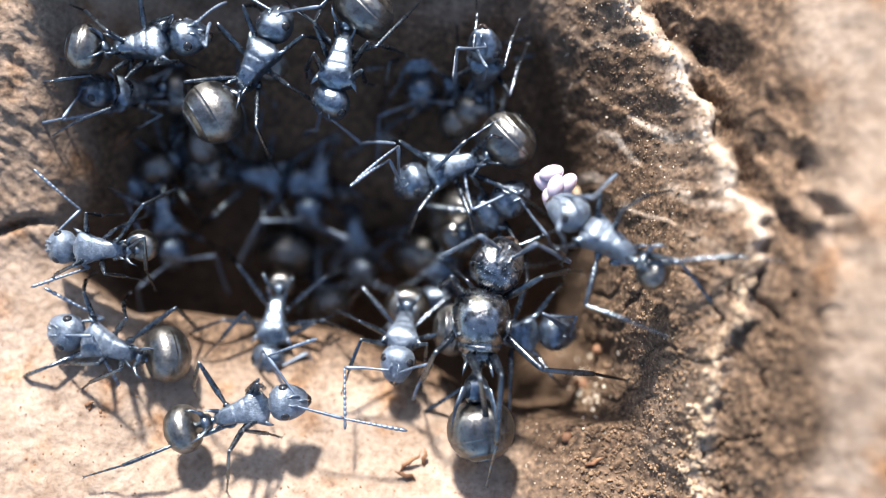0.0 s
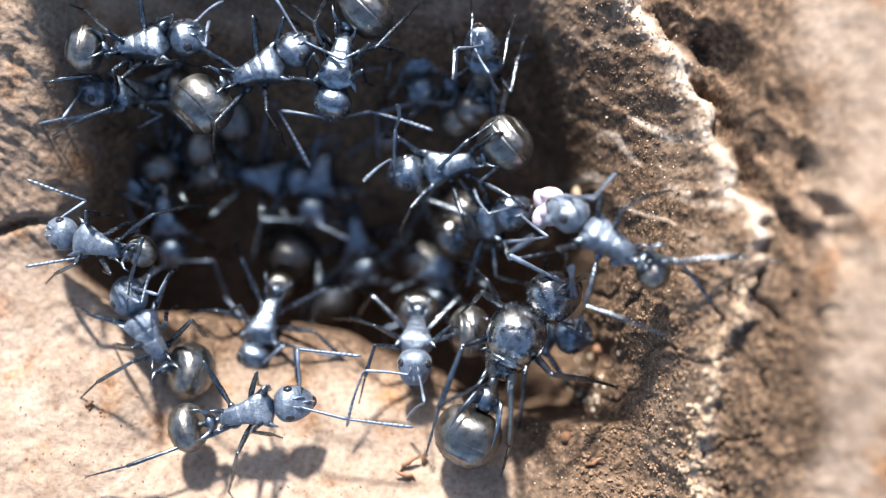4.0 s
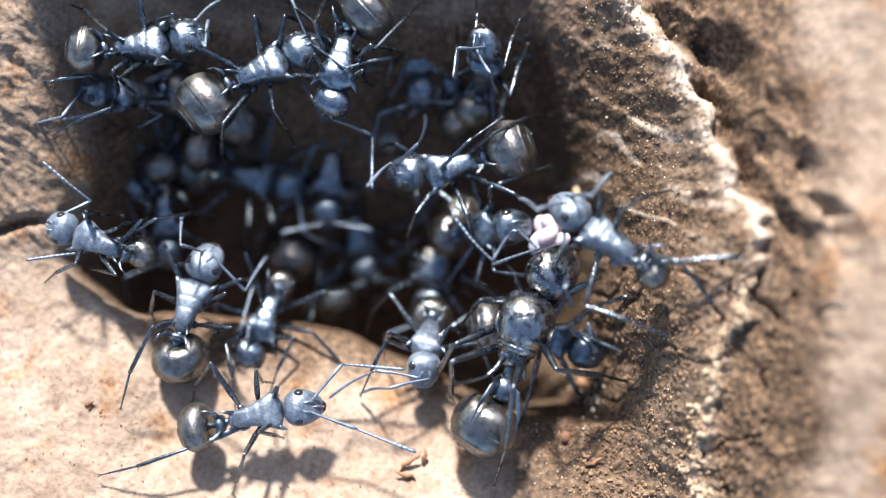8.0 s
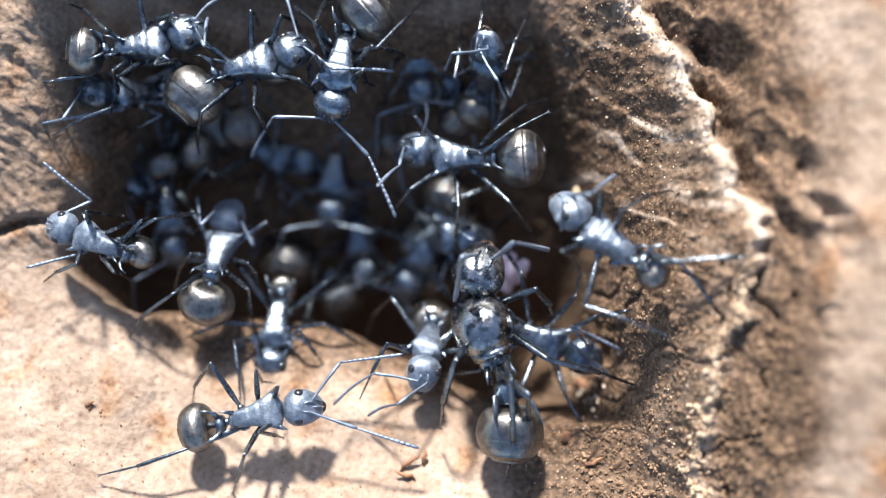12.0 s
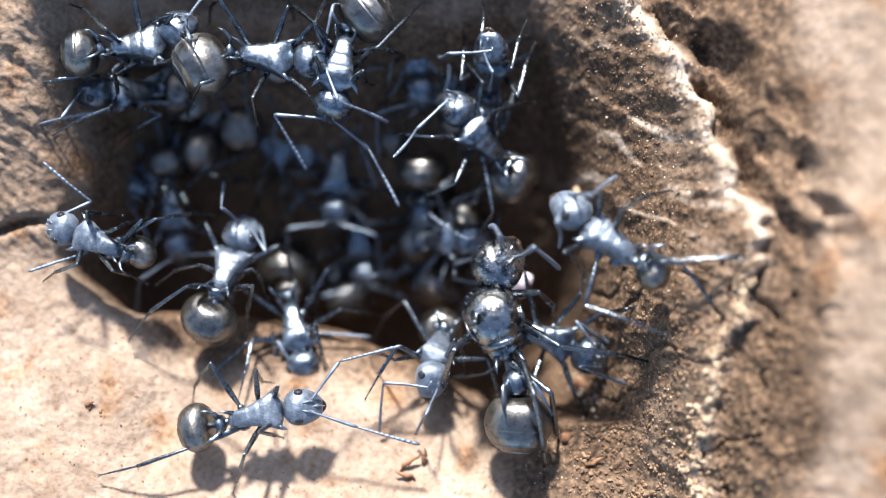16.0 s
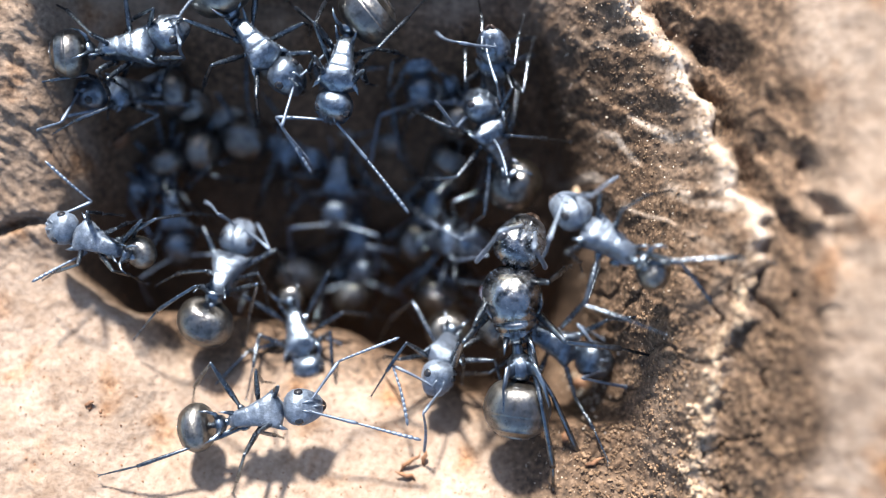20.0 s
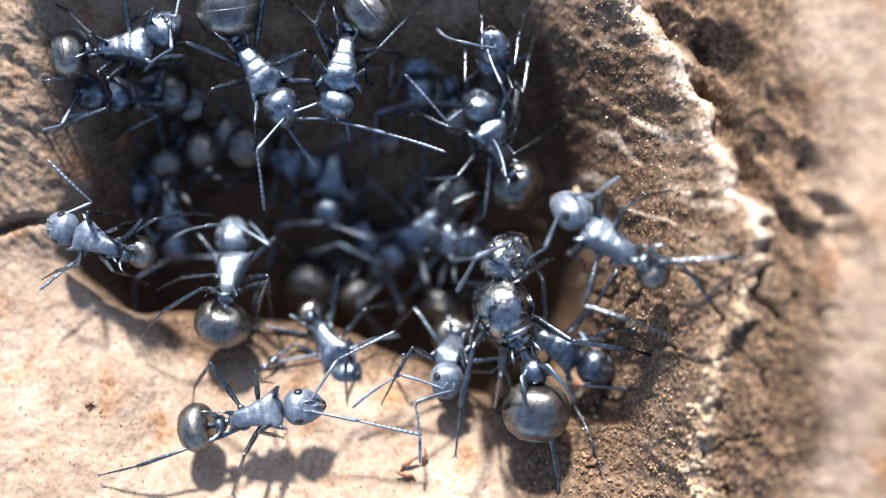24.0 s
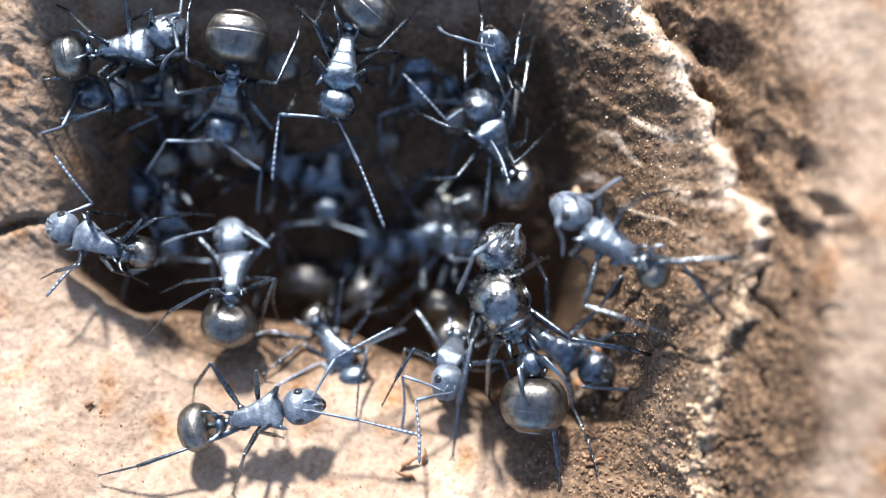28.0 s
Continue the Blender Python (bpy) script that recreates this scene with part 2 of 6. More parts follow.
def part(name, shape, material, parent, label=""):
    """One mesh object under a thing or a part; shape is a pair of vertices and faces in millimetres."""
    key = (name, id(shape), material.name)
    if key not in SHARED:
        me = bpy.data.meshes.new(name)
        me.from_pydata([(x * MM, y * MM, z * MM) for x, y, z in shape[0]], [], shape[1])
        me.materials.append(material)
        me.shade_smooth()
        SHARED[key] = me
    ob = new(name, SHARED[key])
    ob.parent = parent
    return tagged(ob, label)


SHARED = {}


def loft(rings, n=24, power=2.2):
    """A closed body along x: rings of (x, half width, height above, depth below, middle z)."""
    verts, faces = [], []
    for x, w, top, bottom, z in rings:
        for k in range(n):
            a = 2 * math.pi * k / n
            c, s = math.cos(a), math.sin(a)
            yy = math.copysign(abs(c) ** (2 / power), c) * w
            zz = math.copysign(abs(s) ** (2 / power), s) * (top if s > 0 else bottom)
            verts.append((x, yy, z + zz))
    for i in range(len(rings) - 1):
        for k in range(n):
            a, b = i * n + k, i * n + (k + 1) % n
            faces.append((a, b, b + n, a + n))
    first, last = rings[0], rings[-1]
    verts += [(first[0], 0, first[4]), (last[0], 0, last[4])]
    e = len(rings) * n
    for k in range(n):
        faces.append((e, (k + 1) % n, k))
        faces.append((e + 1, e - n + k, e - n + (k + 1) % n))
    return verts, faces


def tube(points, radii, n=8):
    """A round limb along a line of points."""
    pts = [Vector(p) for p in points]
    verts, faces = [], []
    for i, p in enumerate(pts):
        d = (pts[min(i + 1, len(pts) - 1)] - pts[max(i - 1, 0)]).normalized()
        u = d.orthogonal() if abs(d.z) > 0.9 else d.cross(Vector((0, 0, 1))).normalized()
        v = d.cross(u).normalized()
        for k in range(n):
            a = 2 * math.pi * k / n
            verts.append(tuple(p + (u * math.cos(a) + v * math.sin(a)) * radii[i]))
    for i in range(len(pts) - 1):
        for k in range(n):
            a, b = i * n + k, i * n + (k + 1) % n
            faces.append((a, a + n, b + n, b))
    e = len(pts) * n
    verts += [tuple(pts[0]), tuple(pts[-1])]
    for k in range(n):
        faces.append((e, k, (k + 1) % n))
        faces.append((e + 1, e - n + (k + 1) % n, e - n + k))
    return verts, faces


def merged(*shapes):
    verts, faces = [], []
    for v, f in shapes:
        o = len(verts)
        verts += v
        faces += [tuple(i + o for i in face) for face in f]
    return verts, faces


def moved(shape, m):
    return [tuple(m @ Vector(v)) for v in shape[0]], shape[1]


def ball(rx, ry, rz, n=14, rows=9):
    rings = []
    for i in range(1, rows):
        a = math.pi * i / rows
        rings.append((-rx * math.cos(a), ry * math.sin(a), rz * math.sin(a), rz * math.sin(a), 0))
    v, f = loft(rings, n, 2.0)
    v[-2], v[-1] = (-rx, 0, 0), (rx, 0, 0)
    return v, f


# ---- the bark sheet ----
def spread(inner_a, inner_b, step, outer):
    """Even steps across the hollow, widening steps out to the sheet's edge."""
    core = list(np.arange(inner_a, inner_b + step / 2, step))
    low, high, d = [], [], step
    a, b = inner_a, core[-1]
    while b < outer:
        d *= 1.22
        a, b = a - d, b + d
        low.append(a)
        high.append(b)
    return np.array(low[::-1] + core + high)


def bark_sheet():
    xs, ys = spread(-21.5, 17.0, 0.075, 2000.0), spread(-12.5, 14.5, 0.075, 2000.0)
    gx, gy = np.meshgrid(xs, ys)
    z = ground(gx, gy)
    far = ease(20, 60, np.hypot(gx, gy))
    z = z * (1 - far) + far * (3.0 * fractal(gx, gy, 30.0, 71, 3))
    # the near brink hangs over a little
    ahead = gy - brink_y(gx)
    under = 2.6 * ease(0.1, 0.7, ease(-0.3, 0.7, ahead + 0.7 * fractal(gx, gy, 3.0, 11, 2))) * np.exp(-(np.maximum(ahead, 0) / 2.6) ** 2) * ease(-17.0, -14.5, gx) * ease(4.5, 1.5, gx)
    nx, ny = len(xs), len(ys)
    co = np.stack([gx, gy - under, z], -1).reshape(-1, 3) * MM
    i = (np.arange(ny - 1)[:, None] * nx + np.arange(nx - 1)[None, :]).ravel()
    quads = np.stack([i, i + 1, i + nx + 1, i + nx], -1)
    me = bpy.data.meshes.new("ground")
    me.from_pydata(co.tolist(), [], quads.tolist())
    me.shade_smooth()
    over = gx - crest_x(gy) - jag(gy)
    # raw brown wood on the wall, paler on the lip and out beyond it
    raw_shade = ease(3.0 - 2.0 * ease(-4, -7, gy), 6.0 - 2.0 * ease(-4, -7, gy), gx + 1.5 * fractal(gx, gy, 2.5, 81, 3))
    raw_shade = raw_shade * (1 - 0.95 * np.exp(-((over - 0.22) / (0.26 + 0.16 * ease(-1, 2, gy))) ** 2) * np.clip(0.8 + 1.2 * fractal(gx, gy, 0.8, 97, 2), 0, 1))
    raw_shade = raw_shade * (1 - 0.25 * ease(-2.5, -0.4, over + 1.2 * fractal(gx, gy, 1.6, 99, 3)) * ease(1.2, 0.4, over))
    raw_shade = raw_shade * (1 - 0.92 * ease(13.3, 15.4, gx - 0.3 * ease(-2, -6, gy) + 2.6 * fractal(gx * 0.3, gy, 4.5, 95, 2) + 2.2 * fractal(gx * 1.2, gy * 0.55, 2.6, 93, 3)))
    # browner with depth: the hollow's own wood, and its shade put into the colour
    raw_shade = np.maximum(raw_shade, ease(-0.6, -2.6, z + 1.0 * fractal(gx, gy, 2.0, 83, 3))) * (1 - 0.15 * ease(-7.5, -11.0, gy + 1.2 * fractal(gx, gy, 2.0, 85, 2)))
    # browner on the far left part of the floor
    raw_shade = np.maximum(raw_shade, 0.55 * ease(-14.5, -17.5, gx) * ease(-2.0, 2.0, gy + 2.0 * fractal(gx, gy, 3.0, 87, 2)) * ease(20, 16, gy))
    # fresh pale fibre where lip and layers tore; their sunlit faces painted in too
    high = ease(-1.5, 1.5, gy)
    torn_lit = np.exp(-((over - 0.18) / (0.20 + 0.14 * high)) ** 2) * np.clip(0.12 + 0.80 * high + 0.9 * fractal(gx, gy, 0.9, 97, 3), 0, 1)
    k = layer_phase(gx, gy, 1.7, 31, 0.62)
    torn_lit = np.maximum(torn_lit, 0.6 * ease(0.70, 0.82, k) * ease(1.0, 0.92, k) * high * ease(5.0, 7.0, gx) * ease(0.4, -0.2, over) * np.clip(0.4 + 2.0 * fractal(gx, gy, 1.6, 101, 3), 0, 1))
    me.attributes.new("torn_lit", "FLOAT", "POINT").data.foreach_set("value", torn_lit.ravel().astype(np.float32))
    me.attributes.new("wood_shade", "FLOAT", "POINT").data.foreach_set("value", raw_shade.ravel().astype(np.float32))
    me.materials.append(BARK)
    ob = new("ground", me)
    return tagged(ob, "weathered pale bark with a dark hollow and brown rough wall", "bark", kind="structure")


bark_sheet()


# ---- the ants ----
THIGH = {"1": 1.9, "2": 2.1, "3": 2.5}
SHIN = {"1": 1.55, "2": 1.75, "3": 2.2}
TOE = {"1": 1.4, "2": 1.5, "3": 1.8}
SCAPE, LASH = 2.0, 2.7
HIPS = {"1": (0.72, 0.40, -0.42), "2": (0.08, 0.40, -0.48), "3": (-0.62, 0.36, -0.42)}
NECK, WAIST, TAIL = Vector((1.15, 0, 0.0)), Vector((-1.12, 0, -0.08)), Vector((-1.62, 0, -0.10))
STANCE = {"1": ((1.75, 1.55, 0.35), (2.9, 2.5, -2.2)), "2": ((0.25, 2.2, 0.45), (0.3, 4.0, -2.2)), "3": ((-1.9, 1.9, 0.55), (-3.6, 3.3, -2.2))}


def thigh_shape(n):
    q = THIGH[n]
    coxa = moved(ball(0.26, 0.17, 0.17, 10, 6), Matrix.Translation((0.02, 0, 0)))
    return merged(coxa, tube([(0.1, 0, 0), (0.3, 0, 0), (q * 0.38, 0, 0.02), (q * 0.75, 0, 0.02), (q * 0.95, 0, 0), (q + 0.05, 0, 0)], [0.05, 0.085, 0.130, 0.105, 0.08, 0.05], 9))


def shin_shape(n):
    q = SHIN[n]
    spur = tube([(q * 0.95, 0, -0.05), (q * 1.08, 0, -0.16)], [0.025, 0.006], 5)
    return merged(tube([(-0.04, 0, 0), (0.08, 0, 0), (q * 0.45, 0, 0.03), (q * 0.85, 0, 0.02), (q, 0, 0), (q + 0.03, 0, 0)], [0.045, 0.07, 0.085, 0.092, 0.08, 0.04], 9), spur)


def toe_shape(n):
    """Five joints and a pair of claws."""
    q, x, line, width = TOE[n], 0.0, [(0, 0, 0)], [0.03]
    for k, share in enumerate((0.48, 0.18, 0.12, 0.08, 0.14)):
        e, r = x + q * share, 0.050 - 0.004 * k
        line += [(x + 0.03, 0, 0), (e - 0.03, 0, 0), (e, 0, 0)]
        width += [r * 0.85, r * 1.1, r * 0.6]
        x = e
    claws = [tube([(q - 0.02, 0, 0), (q + 0.09, 0.06 * s, 0.0), (q + 0.13, 0.07 * s, -0.07)], [0.025, 0.02, 0.004], 5) for s in (-1, 1)]
    return merged(tube(line, width, 7), *claws)


def scape_shape():
    q = SCAPE
    return tube([(0, 0, 0), (0.06, 0, 0), (0.16, 0, 0.0), (q * 0.5, 0, 0.05), (q * 0.92, 0, 0.02), (q, 0, 0)], [0.05, 0.075, 0.05, 0.062, 0.082, 0.05], 9)


def lash_shape():
    """Eleven beads in a gently bowed line."""
    x, line, width = 0.0, [(0, 0, 0)], [0.03]
    for k in range(11):
        w = LASH * (0.105 if k == 0 else 0.085 if k < 10 else 0.135)
        r = 0.052 + 0.003 * k - (0.010 if k == 10 else 0)
        for f, q in ((0.14, 0.9), (0.5, 1.08), (0.86, 1.0 if k < 10 else 0.6), (1.0, 0.62 if k < 10 else 0.1)):
            line.append((x + w * f, 0, 0.12 * math.sin(math.pi * min(x + w * f, LASH) / LASH)))
            width.append(r * q)
        x += w
    return tube(line, width, 8)


def thorax_shape():
    """Flat-backed with sharp margins, narrow behind and broad at the collar; two shallow seams cross it."""
    return loft([(-1.16, 0.18, 0.14, 0.22, -0.06), (-1.04, 0.30, 0.28, 0.36, -0.04), (-0.96, 0.34, 0.36, 0.40, -0.02), (-0.70, 0.37, 0.43, 0.46, 0.0), (-0.34, 0.41, 0.46, 0.50, 0.02), (-0.25, 0.42, 0.46, 0.50, 0.02),
                 (-0.21, 0.412, 0.448, 0.49, 0.02), (-0.17, 0.44, 0.46, 0.50, 0.02), (0.12, 0.53, 0.48, 0.52, 0.03), (0.22, 0.55, 0.48, 0.52, 0.03), (0.26, 0.548, 0.468, 0.51, 0.03),
                 (0.30, 0.58, 0.48, 0.50, 0.03), (0.55, 0.68, 0.48, 0.48, 0.02), (0.80, 0.77, 0.44, 0.44, 0.0), (0.93, 0.74, 0.38, 0.38, -0.02), (1.00, 0.58, 0.30, 0.32, -0.03), (1.10, 0.36, 0.20, 0.26, -0.04), (1.18, 0.24, 0.15, 0.18, -0.05)], 32, 3.6)


def queen_thorax_shape():
    """A high domed fore-back, a shield-shaped lobe behind it, and the narrow hind part; seams lie between."""
    body = loft([(-1.16, 0.20, 0.16, 0.22, -0.06), (-1.08, 0.34, 0.28, 0.36, -0.02), (-0.92, 0.46, 0.38, 0.46, 0.02), (-0.80, 0.50, 0.40, 0.50, 0.04), (-0.76, 0.47, 0.36, 0.50, 0.04), (-0.72, 0.56, 0.52, 0.52, 0.06),
                 (-0.58, 0.62, 0.62, 0.54, 0.08), (-0.50, 0.64, 0.62, 0.54, 0.08), (-0.46, 0.61, 0.55, 0.54, 0.08), (-0.41, 0.70, 0.68, 0.55, 0.08), (-0.18, 0.80, 0.82, 0.56, 0.07), (0.15, 0.86, 0.90, 0.56, 0.06), (0.48, 0.86, 0.88, 0.55, 0.04),
                 (0.78, 0.78, 0.74, 0.50, 0.0), (0.99, 0.62, 0.52, 0.42, -0.04), (1.10, 0.42, 0.30, 0.30, -0.06), (1.18, 0.26, 0.15, 0.20, -0.07)], 36, 2.2)
    scars = [tube([(-0.30, 0.66 * s, 0.52), (0.0, 0.80 * s, 0.50), (0.35, 0.84 * s, 0.44)], [0.03, 0.075, 0.02], 7) for s in (-1, 1)]
    return merged(body, *scars)


def head_shape():
    skull = loft([(0.02, 0.22, 0.18, 0.22, -0.02), (0.08, 0.42, 0.34, 0.34, 0.0), (0.20, 0.60, 0.50, 0.44, 0.02), (0.40, 0.73, 0.60, 0.50, 0.03), (0.62, 0.77, 0.62, 0.52, 0.03), (0.85, 0.76, 0.60, 0.50, 0.02),
                  (1.08, 0.69, 0.52, 0.46, 0.0), (1.28, 0.60, 0.40, 0.40, -0.03), (1.45, 0.50, 0.28, 0.34, -0.07), (1.58, 0.38, 0.17, 0.26, -0.11), (1.64, 0.24, 0.09, 0.16, -0.13)], 28, 2.3)
    keels = [tube([(0.78, 0.13 * s, 0.60), (1.0, 0.20 * s, 0.57), (1.2, 0.22 * s, 0.46), (1.34, 0.17 * s, 0.37)], [0.02, 0.06, 0.06, 0.02], 6) for s in (-1, 1)]
    nose = tube([(1.26, 0, 0.38), (1.45, 0, 0.24), (1.60, 0, 0.06)], [0.03, 0.06, 0.03], 6)
    return merged(skull, *keels, nose)


BULGE = 0.74


def gaster_shape():
    """A globe whose plates step down one under the other towards the tip."""
    rings, steps = [], ((0.0, 1.0), (0.56, 0.988), (0.76, 0.972), (0.90, 0.95))
    n = 30
    for i in range(1, n):
        f = i / n
        a = math.pi * f
        k = [s for at, s in steps if f >= at][-1]
        r = math.sin(a) ** (0.60 if f < 0.5 else 0.80) * k
        x = -BULGE * (1 - math.cos(a))
        rings.append((x, 1.09 * r, 1.05 * r, 0.99 * r, -0.05))
        if any(abs(f + 0.5 / n - at) < 0.5 / n for at, s in steps[1:]):
            rings.append((x - 0.02, 1.09 * r, 1.05 * r, 0.99 * r, -0.05))
            rings.append((x - 0.026, 1.055 * r, 1.015 * r, 0.96 * r, -0.05))
    rings[0:0] = [(0.03, 0.12, 0.12, 0.12, -0.03)]
    v, f = loft(rings, 36, 2.0)
    return v, [tuple(reversed(q)) for q in f]


def petiole_shape():
    return merged(tube([(0.03, 0, 0), (-0.12, 0, 0.0), (-0.45, 0, -0.02), (-0.6, 0, -0.02)], [0.12, 0.17, 0.17, 0.10], 10),
                  loft([(-0.44, 0.22, 0.25, 0.1, 0.05), (-0.36, 0.34, 0.52, 0.15, 0.05), (-0.27, 0.37, 0.58, 0.18, 0.05), (-0.18, 0.33, 0.48, 0.15, 0.05), (-0.12, 0.2, 0.22, 0.1, 0.05)], 16, 2.6))


def petiole_spine_shape(s):
    return tube([(-0.27, 0.22 * s, 0.5), (-0.30, 0.42 * s, 0.78), (-0.48, 0.58 * s, 0.95), (-0.72, 0.66 * s, 1.0)], [0.10, 0.075, 0.05, 0.01], 8)


def collar_spine_shape(s):
    return tube([(0.74, 0.60 * s, 0.16), (0.98, 0.80 * s, 0.17), (1.20, 0.92 * s, 0.14)], [0.16, 0.085, 0.01], 8)


def back_spine_shape(s):
    return tube([(-0.88, 0.28 * s, 0.24), (-1.12, 0.38 * s, 0.46), (-1.36, 0.44 * s, 0.66)], [0.11, 0.065, 0.01], 8)


def jaw_shape(s):
    return merged(tube([(1.45, 0.22 * s, -0.18), (1.60, 0.17 * s, -0.24), (1.72, 0.08 * s, -0.30), (1.78, 0.0, -0.34)], [0.11, 0.11, 0.08, 0.02], 8))


def hair_shape(seed, rows):
    """Fine upright bristles strewn over the rear plates."""
    rng, bits = random.Random(seed), []
    for k in range(rows):
        f, a = rng.uniform(0.30, 0.97), rng.uniform(0.0, math.pi)
        q = math.pi * f
        r = math.sin(q) ** (0.60 if f < 0.5 else 0.80)
        p = Vector((-BULGE * (1 - math.cos(q)), 1.05 * r * math.cos(a), 1.01 * r * math.sin(a) - 0.05))
        d = Vector((-0.5 + 0.3 * rng.random(), math.cos(a) * r, math.sin(a) * r + 0.2)).normalized()
        w = d.orthogonal().normalized() * 0.005
        u = d.cross(w).normalized() * 0.005
        t = p + d * rng.uniform(0.05, 0.13)
        bits.append(([tuple(p + w), tuple(p - w * 0.5 + u), tuple(p - w * 0.5 - u), tuple(t)], [(0, 1, 3), (1, 2, 3), (2, 0, 3)]))
    return merged(*bits)


def down_shape(seed, shape, count):
    """Short pale hairs standing off the upper side of a body."""
    rng, bits = random.Random(seed), []
    verts, faces = shape
    tops = [f for f in faces if len(f) == 4 and sum(verts[i][2] for i in f) > 0.6]
    for k in range(count):
        f = rng.choice(tops)
        a, b, c = (Vector(verts[f[i]]) for i in (0, 1, 2))
        out = (b - a).cross(c - a).normalized()
        out = out if out.z > 0 else -out
        p = a.lerp(c, rng.random()).lerp(b, rng.random() * 0.6)
        d = (out + Vector((-0.7, rng.uniform(-0.3, 0.3), 0.0))).normalized()
        w = d.orthogonal().normalized() * 0.009
        u = d.cross(w).normalized() * 0.009
        bits.append(([tuple(p + w), tuple(p - w * 0.5 + u), tuple(p - w * 0.5 - u), tuple(p + d * rng.uniform(0.05, 0.13))], [(0, 1, 3), (1, 2, 3), (2, 0, 3)]))
    return merged(*bits)


SIDES = {"L": 1, "R": -1}
SHAPES = {"thorax": thorax_shape(), "queen": queen_thorax_shape(), "head": head_shape(), "gaster": gaster_shape(), "petiole": petiole_shape(), "scape": scape_shape(), "lash": lash_shape(), "hair": hair_shape(3, 260), "eye": ball(0.19, 0.12, 0.19, 16, 9)}
for n_ in "123":
    SHAPES["thigh" + n_], SHAPES["shin" + n_], SHAPES["toe" + n_] = thigh_shape(n_), shin_shape(n_), toe_shape(n_)
for side_, s_ in SIDES.items():
    SHAPES["petiole" + side_], SHAPES["collar" + side_], SHAPES["back" + side_], SHAPES["jaw" + side_] = petiole_spine_shape(s_), collar_spine_shape(s_), back_spine_shape(s_), jaw_shape(s_)
SHAPES["head_hair"], SHAPES["back_hair"], SHAPES["queen_hair"] = down_shape(5, SHAPES["head"], 190), down_shape(6, SHAPES["thorax"], 230), down_shape(7, SHAPES["queen"], 120)
COLONY = []


def between(rows, t):
    """The values of rows of (seconds, values...) at t."""
    if t <= rows[0][0]:
        return rows[0][1:]
    for a, b in zip(rows, rows[1:]):
        if t <= b[0]:
            k = (t - a[0]) / (b[0] - a[0])
            return tuple(u + (v - u) * k for u, v in zip(a[1:], b[1:]))
    return rows[-1][1:]


def aimed(p, d):
    """A pose at p whose x axis lies along d and whose z axis leans upwards."""
    x = d.normalized()
    y = Vector((0, 0, 1)).cross(x) if abs(x.z) < 0.97 else Vector((0, 1, 0))
    y.normalize()
    z = x.cross(y).normalized()
    y = z.cross(x)
    m = Matrix((x, y, z)).transposed().to_4x4()
    m.translation = p * MM
    return m


